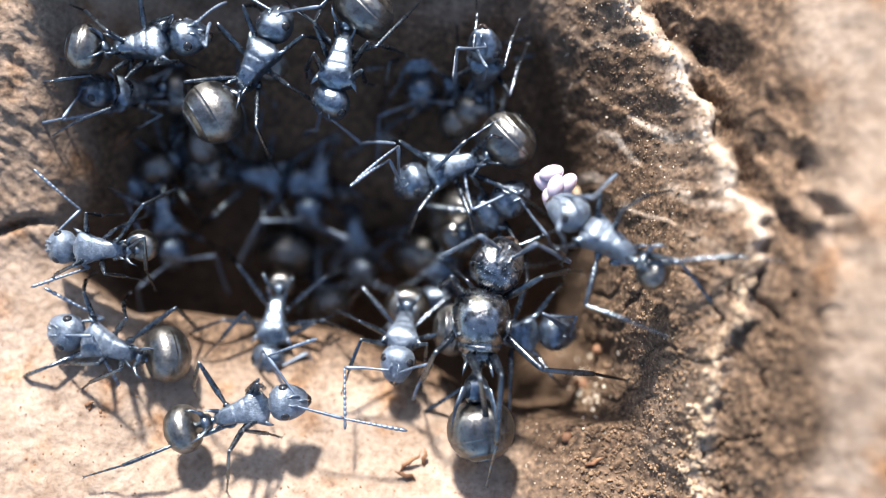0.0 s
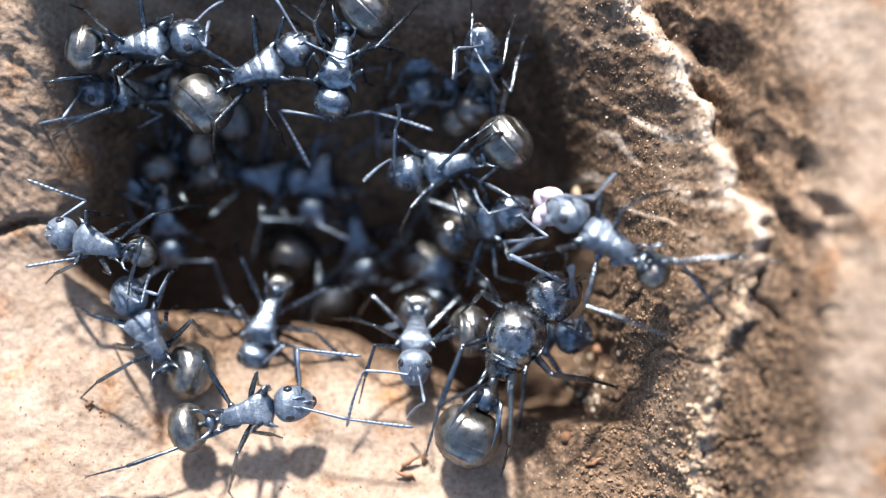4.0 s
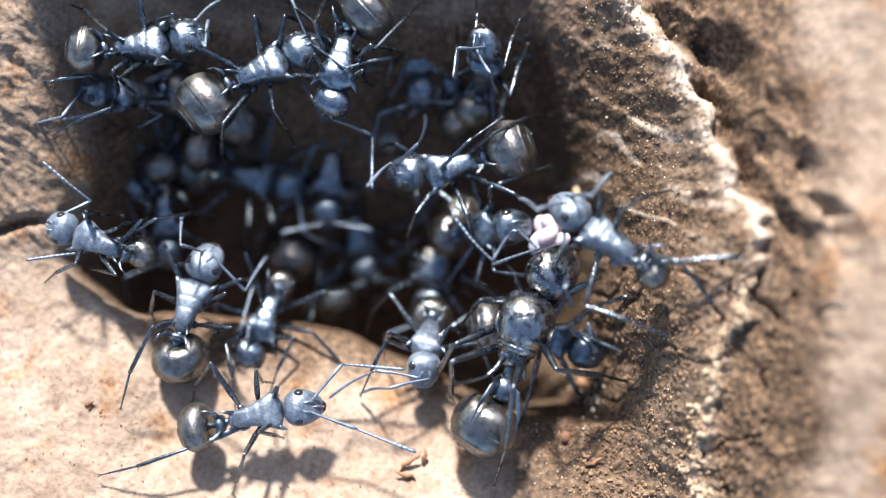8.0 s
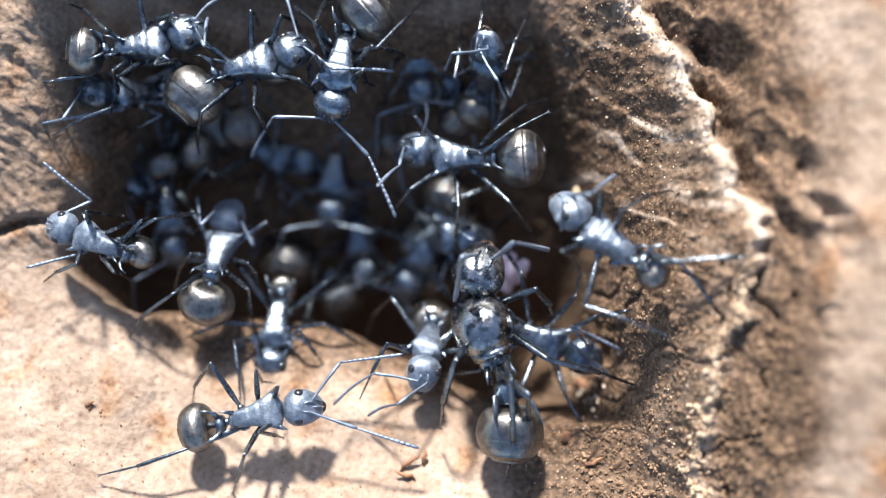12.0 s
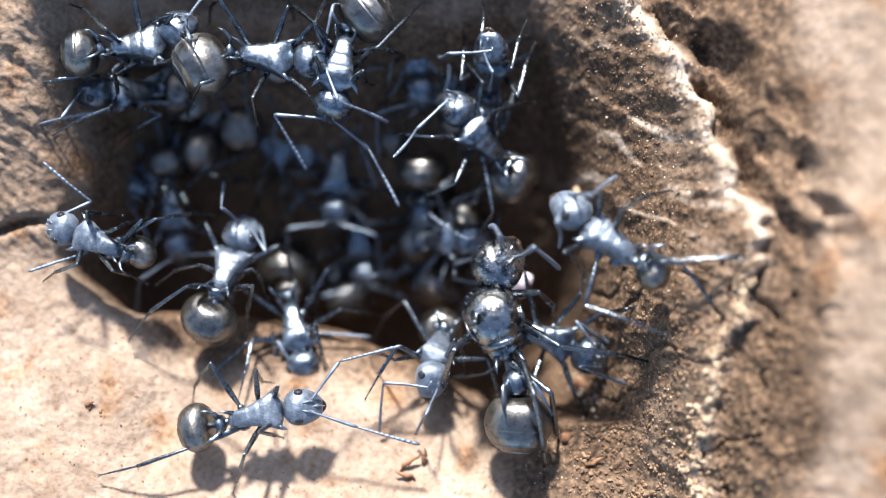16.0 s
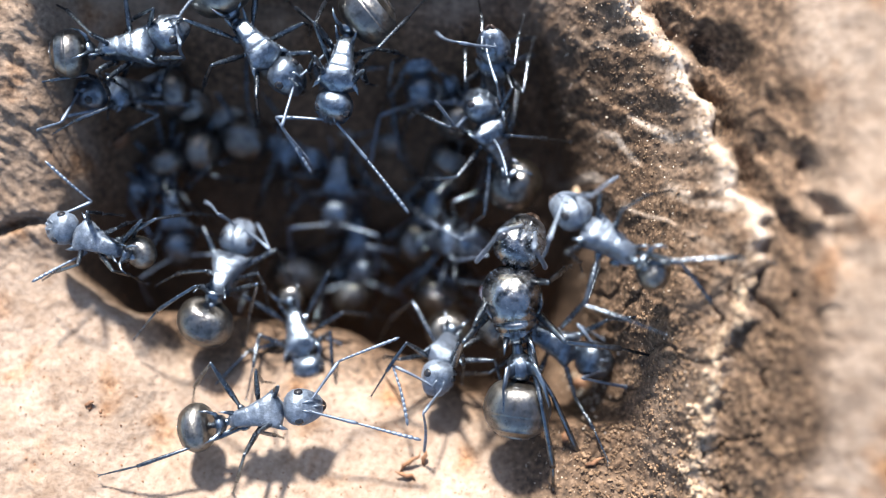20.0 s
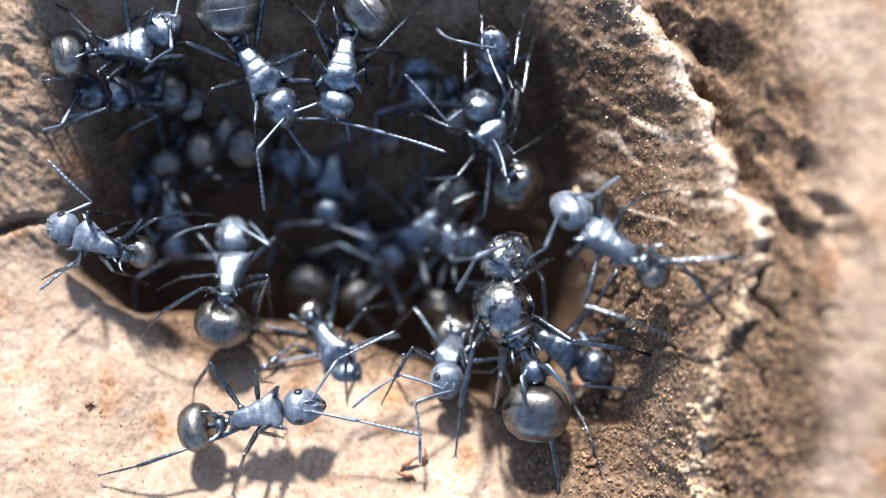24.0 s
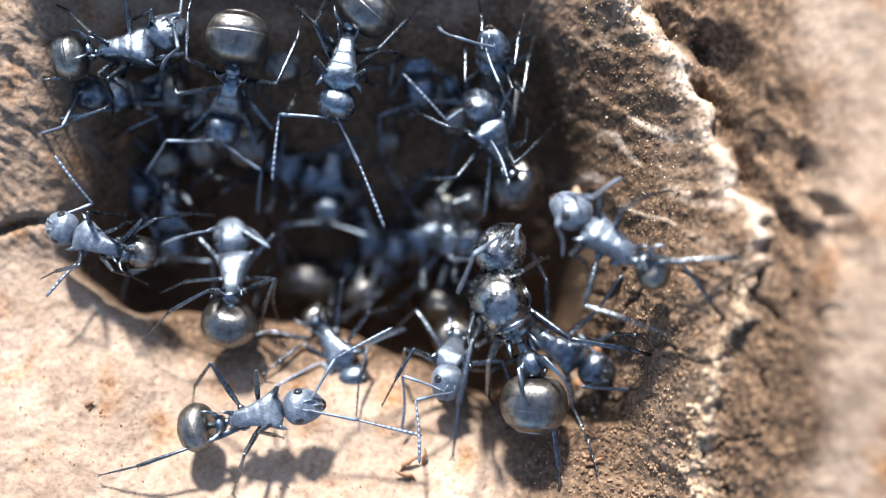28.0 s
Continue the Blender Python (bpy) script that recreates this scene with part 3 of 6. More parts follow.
def ant(label, size, body, head, gaster, feelers=None, legs=None, queen=False, stir=1.0, span=1.0, droop=0.0, belly=1.0, stretch=1.1, reach=0.0, silver=False):
    """An ant in its parts. Millimetres and degrees: body rows of (s, x, y, z, heading, pitch, roll); head and gaster rows of (s, turn, pitch) against the
    thorax; feelers and legs by side: rows of (s, elbow or knee, tip or foot)."""
    thing = tagged(new("queen_ant" if queen else "worker_ant"), label, "ant", "ants of the colony")
    thing.scale = (size,) * 3
    o, skin = {}, QUEEN_SHELL if queen else LIT_BODY if silver else BODY
    o["thorax"] = part("thorax", SHAPES["queen" if queen else "thorax"], skin, thing, "glossy domed black thorax" if queen else "")
    o["head"] = part("head", SHAPES["head"], skin, thing)
    o["petiole"] = part("petiole", SHAPES["petiole"], BODY, thing)
    o["gaster"] = part("gaster", SHAPES["gaster"], GASTER, thing, "globular silky black gaster")
    tagged(part("bristle", SHAPES["hair"], LIMB, o["gaster"], "short pale bristles"), kind="stuff")
    tagged(part("bristle", SHAPES["head_hair"], FEELER, o["head"], "short pale bristles"), kind="stuff")
    tagged(part("bristle", SHAPES["queen_hair" if queen else "back_hair"], FEELER, o["thorax"], "short pale bristles"), kind="stuff")
    o["petiole"].matrix_basis = Matrix.Translation(WAIST * MM)
    for side, s in SIDES.items():
        e = part("eye", SHAPES["eye"], EYE_BLACK, o["head"], "polished bulging black eye")
        e.matrix_basis = Matrix.Translation(Vector((0.66, 0.60 * s, 0.40)) * MM) @ pose(0, 0, 0, 40 * s, 0, 0)
        part("mandible", SHAPES["jaw" + side], JAW, o["head"], "brown mandible")
        part("spine", SHAPES["petiole" + side], BODY, o["petiole"])
        if not queen:
            part("spine", SHAPES["collar" + side], BODY, o["thorax"])
        part("spine", SHAPES["back" + side], BODY, o["thorax"])
        o["scape" + side] = part("antenna_scape", SHAPES["scape"], FEELER, thing)
        o["lash" + side] = part("antenna_lash", SHAPES["lash"], FEELER, thing)
        for n in "123":
            o["thigh" + side + n] = part("thigh", SHAPES["thigh" + n], LIMB, thing)
            o["shin" + side + n] = part("shin", SHAPES["shin" + n], LIMB, thing)
            toe = part("tarsus", SHAPES["toe" + n], LIMB, o["shin" + side + n])
            toe.matrix_basis = Matrix.Translation((SHIN[n] * MM, 0, 0)) @ pose(0, 0, 0, 0, 14, 6 * s)
    rec = dict(thing=thing, size=size, body=body, head=head, gaster=gaster, feelers=feelers or {}, legs=legs or {}, o=o, seed=len(COLONY) + 1, stir=stir, span=span, droop=droop, long=0.60 if queen else reach)
    COLONY.append(rec)
    for name, m in ant_pose(rec, 0.0).items():
        (thing if name == "thing" else o[name]).matrix_basis = m @ (Matrix.Diagonal((size, size, size, 1)) if name == "thing" else Matrix())
    o["gaster"].scale = (belly * stretch, belly, belly)
    o["petiole"].scale = (2.5 if queen else 1.15 + 0.8 * reach, 1.0, 1.0)
    return thing


def ant_pose(rec, t):
    """The poses of an ant and of its moving parts at t seconds."""
    x, y, z, heading, pitch, roll = between(rec["body"], t)
    b = Matrix.Translation((x * MM, y * MM, z * MM)) @ Euler((radians(roll), radians(-pitch), radians(heading))).to_matrix().to_4x4()
    inv, size = b.inverted(), rec["size"]

    def local(p):
        return inv @ (Vector(p) * MM) / (size * MM)

    out = {"thing": b, "thorax": Matrix(), "petiole": Matrix.Translation(WAIST * MM)}
    turn, nod = between(rec["head"], t)
    rng = rec["seed"]
    nod_ = nod + rec["stir"] * 1.5 * math.sin(0.9 * t + rng * 1.7)
    turn_ = turn + rec["stir"] * 2.0 * math.sin(0.7 * t + rng * 2.9)
    out["head"] = Matrix.Translation(NECK * MM) @ Euler((0, radians(-nod_), radians(turn_))).to_matrix().to_4x4()
    turn, nod = between(rec["gaster"], t)
    out["gaster"] = Matrix.Translation((TAIL + Vector((-rec["long"], 0, 0))) * MM) @ Euler((0, radians(-nod), radians(turn))).to_matrix().to_4x4()
    for side, s in SIDES.items():
        socket = out["head"] @ (Vector((1.16, 0.22 * s, 0.44)) * MM) / MM
        if side in rec["feelers"]:
            v = between(rec["feelers"][side], t)
            elbow, tip = local(v[:3]), local(v[3:])
        else:
            w = rec["stir"] * 0.35 * math.sin(1.6 * t + rng * 2.1 + s) + 0.3 * math.sin(rng * 5.1 + s * 1.3)
            q = rec["stir"] * 0.5 * math.sin(2.1 * t + rng * 1.1 + 2 * s) + 0.3 * math.sin(rng * 3.3 + s * 2.2)
            head = out["head"]
            elbow = head @ (Vector((1.5 + 0.4 * w, (1.9 - 0.4 * w) * s, 0.9 + 0.3 * q)) * MM) / MM
            tip = head @ (Vector((3.6 + 0.5 * q, (2.2 + 0.9 * w + 0.8 * q) * s, -0.4 + 0.8 * q)) * MM) / MM
        a = (elbow - socket).normalized()
        elbow = socket + a * SCAPE
        out["scape" + side] = aimed(socket, a)
        out["lash" + side] = aimed(elbow, tip - elbow)
        for n in "123":
            hx, hy, hz = HIPS[n]
            hip = Vector((hx, hy * s, hz))
            if side + n in rec["legs"]:
                v = between(rec["legs"][side + n], t)
                knee, foot = local(v[:3]), local(v[3:])
            else:
                (kx, ky, kz), (fx, fy, fz) = STANCE[n]
                w = 0.35 * math.sin(rng * 1.9 + hx * 7 + s)
                sp = rec["span"]
                knee, foot = Vector((kx + w, ky * s * sp, kz)), Vector((fx + w, fy * s * sp, fz - rec["droop"]))
                spot = b @ (foot * size * MM) / MM
                floor = float(ground(spot.x, spot.y)) + 0.05
                if spot.z < floor:
                    foot = local((spot.x, spot.y, floor))
            d = (knee - hip).normalized()
            knee = hip + d * THIGH[n]
            out["thigh" + side + n] = aimed(hip, d)
            out["shin" + side + n] = aimed(knee, foot - knee)
    return out


def key_ant(rec):
    """Keys the ant and each of its parts that moves."""
    times = {0.0, 28.0}
    for rows in [rec["body"], rec["head"], rec["gaster"], *rec["feelers"].values(), *rec["legs"].values()]:
        times |= {r[0] for r in rows}
    times |= {0.7 * k for k in range(1, 40)} if rec["stir"] > 0 else set()
    kept = []
    for t in sorted(times):
        if not kept or t - kept[-1] > 0.12:
            kept.append(t)
    kept[-1] = 28.0
    poses = [(t, ant_pose(rec, t)) for t in kept]
    for name in poses[0][1]:
        rows = [(t, p[name]) for t, p in poses]
        first = rows[0][1]
        if all(max(abs(m[i][j] - first[i][j]) / (1.0 if j < 3 else 0.02) for i in range(3) for j in range(4)) < 0.001 for t, m in rows):
            continue
        walk(rec["thing"] if name == "thing" else rec["o"][name], rows)


ant("black worker ant with silvery down, at the hollow's far edge", 1.05,
    [(0, -12.98, 8.76, 1.2, 7.26, 0, -14), (10, -12.98, 8.74, 1.2, 7.82, 0, -14), (12.5, -12.96, 8.74, 1.2, 9.09, 0, -14), (15.7, -13.01, 8.74, 1.2, 9.09, 0, -14), (16.9, -13.65, 8.67, 1.2, 5.89, 0, -14), (21, -13.64, 8.67, 1.2, 5.95, 0, -14), (25, -13.68, 8.67, 1.2, 6.01, 0, -14), (28, -13.64, 8.62, 1.2, 5.95, 0, -14)],
    [(0, 10.73, -6.86), (10, 10.68, -7.1), (12.5, 28.7, -2.28), (15.7, 41.68, 0.46), (16.9, 35.26, -1.7), (21, 41.12, -0.5), (25, 59.38, 1.86), (28, 46.37, 0.69)], [(0, -15.2, -15.72), (10, -11.48, -14.38), (12.5, -9.28, -15.03), (15.7, -6.18, -14.98), (16.9, -2.65, -12.53), (21, 1.93, -12.42), (25, 6.62, -11.64), (28, 6.95, -11.73)],
    feelers={"L": [(0, -10.11, 9.3, 3.39, -9.34, 10.68, 1.03), (12, -10.2, 9.43, 3.33, -9.79, 10.82, 0.88), (16, -10.45, 9.61, 3.26, -10.02, 11.17, 0.93), (17, -10.84, 9.51, 3.28, -10.03, 10.81, 0.89), (25, -11.07, 9.6, 3.11, -11.34, 11.51, 1.03), (28, -10.85, 9.69, 3.22, -11.09, 11.51, 1.05)],
             "R": [(0, -9.75, 8.35, 3.27, -10.1, 9.83, 0.88), (12, -9.86, 8.39, 3.09, -10.21, 10.09, 0.84), (17, -10.58, 8.64, 3.21, -10, 8.69, 0.43), (25, -11.39, 8.26, 2.74, -13.37, 7.64, 0.79), (28, -10.97, 8.33, 3.01, -12.32, 7.8, 0.57)]},
    legs={"L1": [(0, -11.38, 9.81, 2.32, -13.71, 9.59, 0.28), (16, -11.42, 9.89, 2.19, -13.79, 9.68, 0.2), (17, -12.21, 10.16, 2.16, -14.45, 9.76, 0.05), (28, -12.29, 10.07, 2.22, -14.46, 9.76, 0.03)],
          "L3": [(0, -13.81, 8.97, 3.3, -16.38, 11.09, 0.74), (16, -13.86, 9.04, 3.3, -16.45, 11.14, 0.75), (17, -14.51, 8.86, 3.29, -17.03, 11.08, 0.99), (28, -14.51, 8.91, 3.29, -17.03, 11.08, 0.99)],
          "R3": [(0, -13.56, 7.34, 3.34, -14.38, 6.23, -0.63), (16, -13.56, 7.34, 3.34, -14.43, 6.23, -0.62), (17, -14.25, 7.34, 3.36, -14.62, 6.16, -0.66), (28, -14.14, 7.22, 3.34, -14.34, 5.98, -0.67)],
          "R1": [(0, -11.98, 7.7, 2.75, -10.86, 8.41, -0.05), (16, -11.99, 7.7, 2.73, -10.99, 8.54, -0.09), (17, -11.13, 8.06, 1.88, -12.89, 7.62, -0.64), (28, -11.05, 8.33, 1.74, -12.9, 7.76, -0.68)],
          "R2": [(0, -13.26, 7.1, 2.65, -13.68, 6.88, -0.73), (17, -14, 7.1, 2.68, -14.43, 7.38, -0.7), (28, -14, 7.09, 2.7, -14.42, 7.38, -0.68)]},
    belly=0.92)
ant("black worker ant with silvery down, crouched under another ant", 1.0,
    [(0, -14.08, 7.14, -1.3, -163.1, 52.39, 0), (15.5, -14.08, 7.14, -1.3, -163.1, 52.39, 0), (17, -14.23, 7.14, -1.3, -162.45, 53.4, 0), (28, -14.28, 7.11, -1.3, -164.38, 53.71, 0)],
    [(0, -35.47, -50.74), (15.5, -35.47, -50.74), (17, -33.28, -53.12), (28, -26.21, -55.16)], [(0, -14.68, -16.99), (15.5, -14.68, -16.99), (17, -10.88, -22.09), (28, -12.99, -24.01)],
    feelers={"R": [(0, -14.21, 6.18, -0.83, -17.91, 5.42, 0.49), (15.5, -14.21, 6.18, -0.83, -17.91, 5.42, 0.49), (17, -13.63, 6.02, -1.02, -16.81, 5.84, 0.09), (28, -13.86, 6.01, -0.93, -17.78, 5.51, 0.5)]},
    stir=0.3, span=0.45, droop=0.8)
ant("black worker ant with silvery down, climbing about the far side", 1.05,
    [(0, -8.14, 7.97, 0.9, 59.53, 0, -12), (1.5, -8.1, 7.83, 0.9, 42.92, 0, -12), (2.6, -7.84, 7.7, 0.9, 18.82, 0, -12), (5.5, -8.29, 7.67, 0.9, 23.5, 0, -12), (6.5, -8.1, 7.59, 0.9, 18.79, 0, -12), (8, -7.87, 7.72, 0.9, 24.18, 0, -12), (10, -8.04, 7.99, 0.9, 18.82, 0, -12), (12.5, -8.48, 7.93, 0.9, 14.04, 0, -12), (14.5, -8.33, 8.05, 0.9, 14.6, 0, -12), (15.5, -8, 8.13, 0.9, 6.6, 0, -12), (16, -7.61, 8.22, 1.4, -7.59, 0, -12), (16.5, -7.41, 8.35, 1.4, -14.81, 0, -12), (17, -7.31, 8.39, 1.4, -17.01, 0, -12), (18, -7.49, 8.43, 1.4, -31.56, 0, -12), (19, -7.94, 8.68, 0.9, -45, 0, -12), (20, -8.19, 8.91, 0.9, -51.34, 0, -12), (21, -8.27, 8.48, 0.9, -76.35, 0, -12), (21.5, -8.51, 7.75, 0.9, -94.29, 0, -12), (23.5, -7.97, 7.81, 0.9, -55.36, 0, -12), (25, -8.4, 7.83, 0.9, -50.95, 0, -12), (27, -9.07, 7.11, 0.15, -91.49, -44.67, -12), (28, -9.43, 6.82, -0.1, -111.44, -47.35, -12)],
    [(0, 12.51, -6.45), (1.5, 22.29, -6.22), (2.6, 30.56, -2.04), (5.5, 21.29, -3.37), (6.5, 29.74, -2.21), (8, 10.06, -6.6), (10, 15.46, -6.21), (12.5, 18.09, -8.27), (14.5, 10.5, -12.24), (15.5, 19.45, -10.07), (16, 9.59, -12.25), (16.5, -5.31, -15.56), (17, -22.71, -17.09), (18, -26.34, -15.91), (19, -1.91, -16.06), (20, 20.4, -13.38), (21, 23.18, -12.95), (21.5, 1.62, -13.6), (23.5, -1.8, -14.81), (25, -2.01, -14.04), (27, -0.12, 42), (28, -7.85, 32.12)], [(0, -25.13, -17.9), (1.5, 3.08, -13.33), (2.6, 26.56, -4.27), (5.5, 24.09, -3.24), (6.5, 33.21, -1.49), (8, 15.5, -4.66), (10, 28.69, -3), (12.5, 36.76, -0.26), (14.5, 28.74, -3.03), (15.5, 27.21, -3.66), (16, 38.27, -6.63), (16.5, 13.7, -11.42), (17, 35.6, -7.16), (18, 60, 0.15), (19, 40.37, -35.6), (20, -12.91, -21.93), (21, -0.02, -16.78), (21.5, 6.47, -9.09), (23.5, -27.24, -24.16), (25, -22.98, -23.75), (27, -5.54, 54.08), (28, 9.91, 47.32)],
    stir=1.0, span=0.75, belly=1.2, stretch=1.25)
ant("black worker ant with silvery down, deep in the dark hollow", 1.05,
    [(0, -9.05, 3.58, -6, -9.09, 0, 0), (3.5, -9.05, 3.58, -6, -9.09, 0, 0), (8, -9.62, 3.51, -6, -12.77, 0, 0), (9.5, -9.19, 3.9, -6, -21.04, 0, 0), (11, -8.7, 4.72, -6, -24.7, 0, 0), (17, -8.49, 5.17, -6, -29.05, 0, 0), (20, -8.21, 5.14, -6, -30.96, 0, 0), (25, -8.07, 4.32, -6, -18.43, 0, 0), (28, -8.21, 4.22, -6, -21.8, 0, 0)],
    [(0, 3.45, -7.65), (3.5, 7.61, -8.78), (8, 4.3, -11.94), (9.5, 16.39, -13.73), (11, 31.56, -19.03), (17, 51.23, -27.94), (20, 36.73, -27.82), (25, 31.76, -40.13), (28, 0.67, -35.36)], [(0, 0.99, -11.56), (3.5, -5.22, -10.19), (8, 6.69, -10.82), (9.5, 7.32, -13.17), (11, 0.27, -16.66), (17, -8.5, -17.27), (20, 3.03, -23.9), (25, -13.27, -26.38), (28, -21.72, -31.54)],
    belly=1.25, stretch=1.2)
ant("black worker ant with silvery down, half hidden in the hollow", 0.976,
    [(0, -13.64, 4.01, -4.7, -146.31, 0, 0), (11, -13.81, 3.98, -4.7, -143.62, 0, 0), (28, -13.47, 3.87, -4.7, -145.1, 0, 0)],
    [(0, 4.95, -15.45), (11, 8.04, -21.51), (28, 19.95, -14.92)], [(0, -20.16, -25.32), (11, -51.99, -28.63), (28, -25.04, -37.19)],
    )
ant("black worker ant with silvery down, head down over the hollow", 1.08,
    [(0, -4.45, 8.06, 1.23, -100.53, 11.77, 0), (5.5, -4.44, 8.05, 1.23, -101.29, 11.87, 0), (8, -4.44, 8.04, 1.23, -101.17, 11.75, 0), (17, -4.41, 7.97, 1.23, -100.09, 11.29, 0), (22, -4.36, 7.94, 1.23, -99.89, 11.06, 0), (25, -4.26, 8.03, 1.23, -97.76, 11.48, 0), (28, -4.28, 8.03, 1.23, -98.99, 11.44, 0)],
    [(0, -10.32, -58.89), (5.5, 1.58, -58.24), (8, -5.01, -58.6), (17, -3.86, -56.05), (22, -3.91, -55.03), (25, -7.81, -55.37), (28, -4.09, -54.79)], [(0, -37.82, -19.97), (5.5, -37.14, -20.53), (8, -38.87, -19.91), (17, -44.1, -17.67), (22, -44.08, -17.58), (25, -44.74, -18.24), (28, -35.93, -19.54)],
    feelers={"R": [(0, -5.74, 5.36, -1.2, -6.61, 5.45, -3.99), (0.8, -7.13, 5.93, -0.23, -6.28, 4.23, -2.45), (2, -7.4, 5.86, 1.24, -6.74, 4.11, -1), (3, -7.26, 6.37, 0.59, -5.94, 3.76, 0.22), (5.5, -7.09, 5.65, 0.02, -6.08, 3.66, -1.87), (8, -6.23, 7.41, -0.08, -5.5, 5.95, -2.5), (9.5, -7.1, 6.28, -0.02, -6.88, 4.2, -2.06), (11, -7.35, 5.74, 1.08, -7.46, 3.73, -1.03), (12.5, -7.4, 5.67, 1.25, -9.11, 4.34, -0.71), (14.5, -7.24, 6.19, 0.66, -6.19, 3.83, -0.7), (17, -7.27, 5.55, 1.25, -5.96, 3.22, 0.08), (20, -7.26, 5.72, 0.87, -5.78, 3.32, 0.12), (25, -7.01, 5.67, 0.24, -5.71, 3.63, -1.39), (28, -7.12, 5.86, 0.7, -7.5, 2.49, 0.58)],
             "L": [(0, -3.65, 4.71, -0.64, -2.02, 4.48, 1.76), (1, -3.4, 5.22, -0.68, -1.08, 4.2, 0.77), (2, -3.27, 5.97, -0.61, -0.6, 5.24, 0.3), (3, -2.36, 5.92, 0.81, 0.2, 4.41, 0.68), (3.5, -3.53, 6.25, -0.8, -0.05, 5.73, -0.87), (5.5, -2.36, 5.6, 0.78, -1.17, 3.36, 2.2), (6.5, -3.93, 5, -1.03, -2.64, 4.19, 1.45), (8, -3.12, 5.06, -0.39, -3.07, 2.59, 1.14), (9, -2.56, 5.07, 0.72, -0.93, 3.34, 2.4), (11, -2.31, 4.87, 0.71, -0.34, 2.73, 0.81), (12.5, -3.6, 3.6, 0.67, -2.66, 0.27, 0.6), (14.5, -3.61, 3.74, 0.47, -2.33, 0.27, 0.39), (15.5, -3.38, 4.52, -0.47, -2.11, 1.91, -0.21), (17, -3.15, 4.33, -0.04, -1.4, 1.48, -0.18), (19, -3.05, 3.84, 0.69, -1.21, 1.14, 0.58), (20, -3, 3.52, 0.68, -1.04, 0.96, 0.58), (21.5, -2.95, 4.24, 0.4, -0.1, 2.76, 0.31), (23.5, -2.31, 4.94, 0.77, 0.14, 3.97, 2.01), (25, -2.11, 4.99, 0.78, 0.58, 4.23, 1.59), (26, -2.59, 5.01, 0.13, -0.6, 2.78, -0.03), (27, -3.35, 4.03, -0.02, -1.6, 1.03, -0.14), (28, -3.54, 3.47, 0.73, -2.27, 0.22, 0.65)]},
    legs={"L3": [(0, -2.76, 8.39, 3.05, -0.59, 11.19, 0.56), (28, -2.62, 8.32, 3.06, -0.47, 11.13, 0.58)],
          "L2": [(0, -3.16, 8.64, 2.63, -1.23, 8.63, -0.31), (28, -2.69, 8.29, 2.59, -1.24, 8.63, -0.59)],
          "R3": [(0, -5.31, 9.35, 3.19, -4.89, 11.74, -0.39), (28, -5.27, 9.35, 3.16, -4.89, 11.75, -0.42)],
          "R2": [(0, -5.42, 9.54, 2.27, -7.36, 11.25, -0.11), (28, -5.45, 9.58, 2.09, -7.21, 11.32, -0.4)],
          "R1": [(0, -5.36, 8.14, 2.78, -6.36, 7.29, -0.13), (28, -5.31, 7.97, 2.79, -6.13, 7.31, -0.22)],
          "L1": [(0, -3.39, 7.43, 2.8, -3.25, 6.95, -0.35), (28, -3.27, 7.43, 2.82, -3.25, 6.95, -0.33)]},
    belly=1.18)
ant("black worker ant with silvery down, rearing up by the wall", 1.0,
    [(0, 1.85, 7.93, -1.45, 77.92, 59.21, 0), (3, 1.8, 7.97, -1.45, 83.45, 57.93, 0), (8, 1.85, 7.93, -1.45, 77.92, 59.21, 0), (10.5, 1.93, 7.89, -1.45, 74.53, 60.62, 0), (14.5, 1.93, 7.93, -1.45, 75.55, 58.97, 0), (17, 2.34, 7.8, -1.45, 81.5, 59.39, 0), (20, 2.32, 7.87, -1.45, 84.66, 56.79, 0), (28, 2.32, 7.87, -1.45, 84.66, 56.79, 0)],
    [(0, 15.45, -0.2), (3, 21, -2.88), (8, 18.75, -2.28), (10.5, 17.1, 3.55), (14.5, 23.2, -3.14), (17, 13.89, 3.17), (20, 14.88, 1.17), (28, 14.88, 1.17)], [(0, -8.76, -36.36), (3, -15.12, -33.36), (8, -8.76, -36.36), (10.5, -7.87, -38.99), (14.5, -8.84, -36.32), (17, -20.31, -35.39), (20, -22.73, -30.61), (28, -22.73, -30.61)],
    feelers={"R": [(0, 0.62, 8.47, 2.25, 0.53, 7.3, -0.18), (8, 0.67, 8.46, 2.32, 0.55, 7.56, -0.23), (10.3, 0.38, 8.29, 1.95, -0.35, 8.88, -0.58), (11, 0.38, 8.45, 1.98, -0.68, 9.25, -0.38), (12, 0.38, 8.29, 1.95, 0.15, 7.89, -0.71), (17, 0.15, 8.51, 0.77, -0.31, 9.06, -1.84), (20, 0.62, 8.8, 1.81, -0.35, 9.75, -0.52), (25, 0.63, 8.87, 1.8, -0.3, 9.93, -0.51), (28, 0.51, 9.09, 1.52, -0.36, 10.19, -0.8)],
             "L": [(0, 1.86, 7.64, 2.27, 1.79, 7.59, -0.43), (3, 1.95, 7.47, 1.85, 2.56, 7.01, -0.74), (8, 2.01, 7.45, 1.97, 2.43, 6.99, -0.66), (11, 2.45, 7.05, 1.45, 3.1, 6.68, -1.15), (17, 2.04, 7.5, 2.39, 1.86, 7.06, -0.27), (20, 2.32, 7.03, 1.6, 2.7, 6.41, -1), (25, 2.57, 7.04, 1.48, 3.27, 6.54, -1.08), (28, 2.44, 7.03, 1.55, 3.09, 6.41, -1)]},
    span=0.4, droop=1.0)
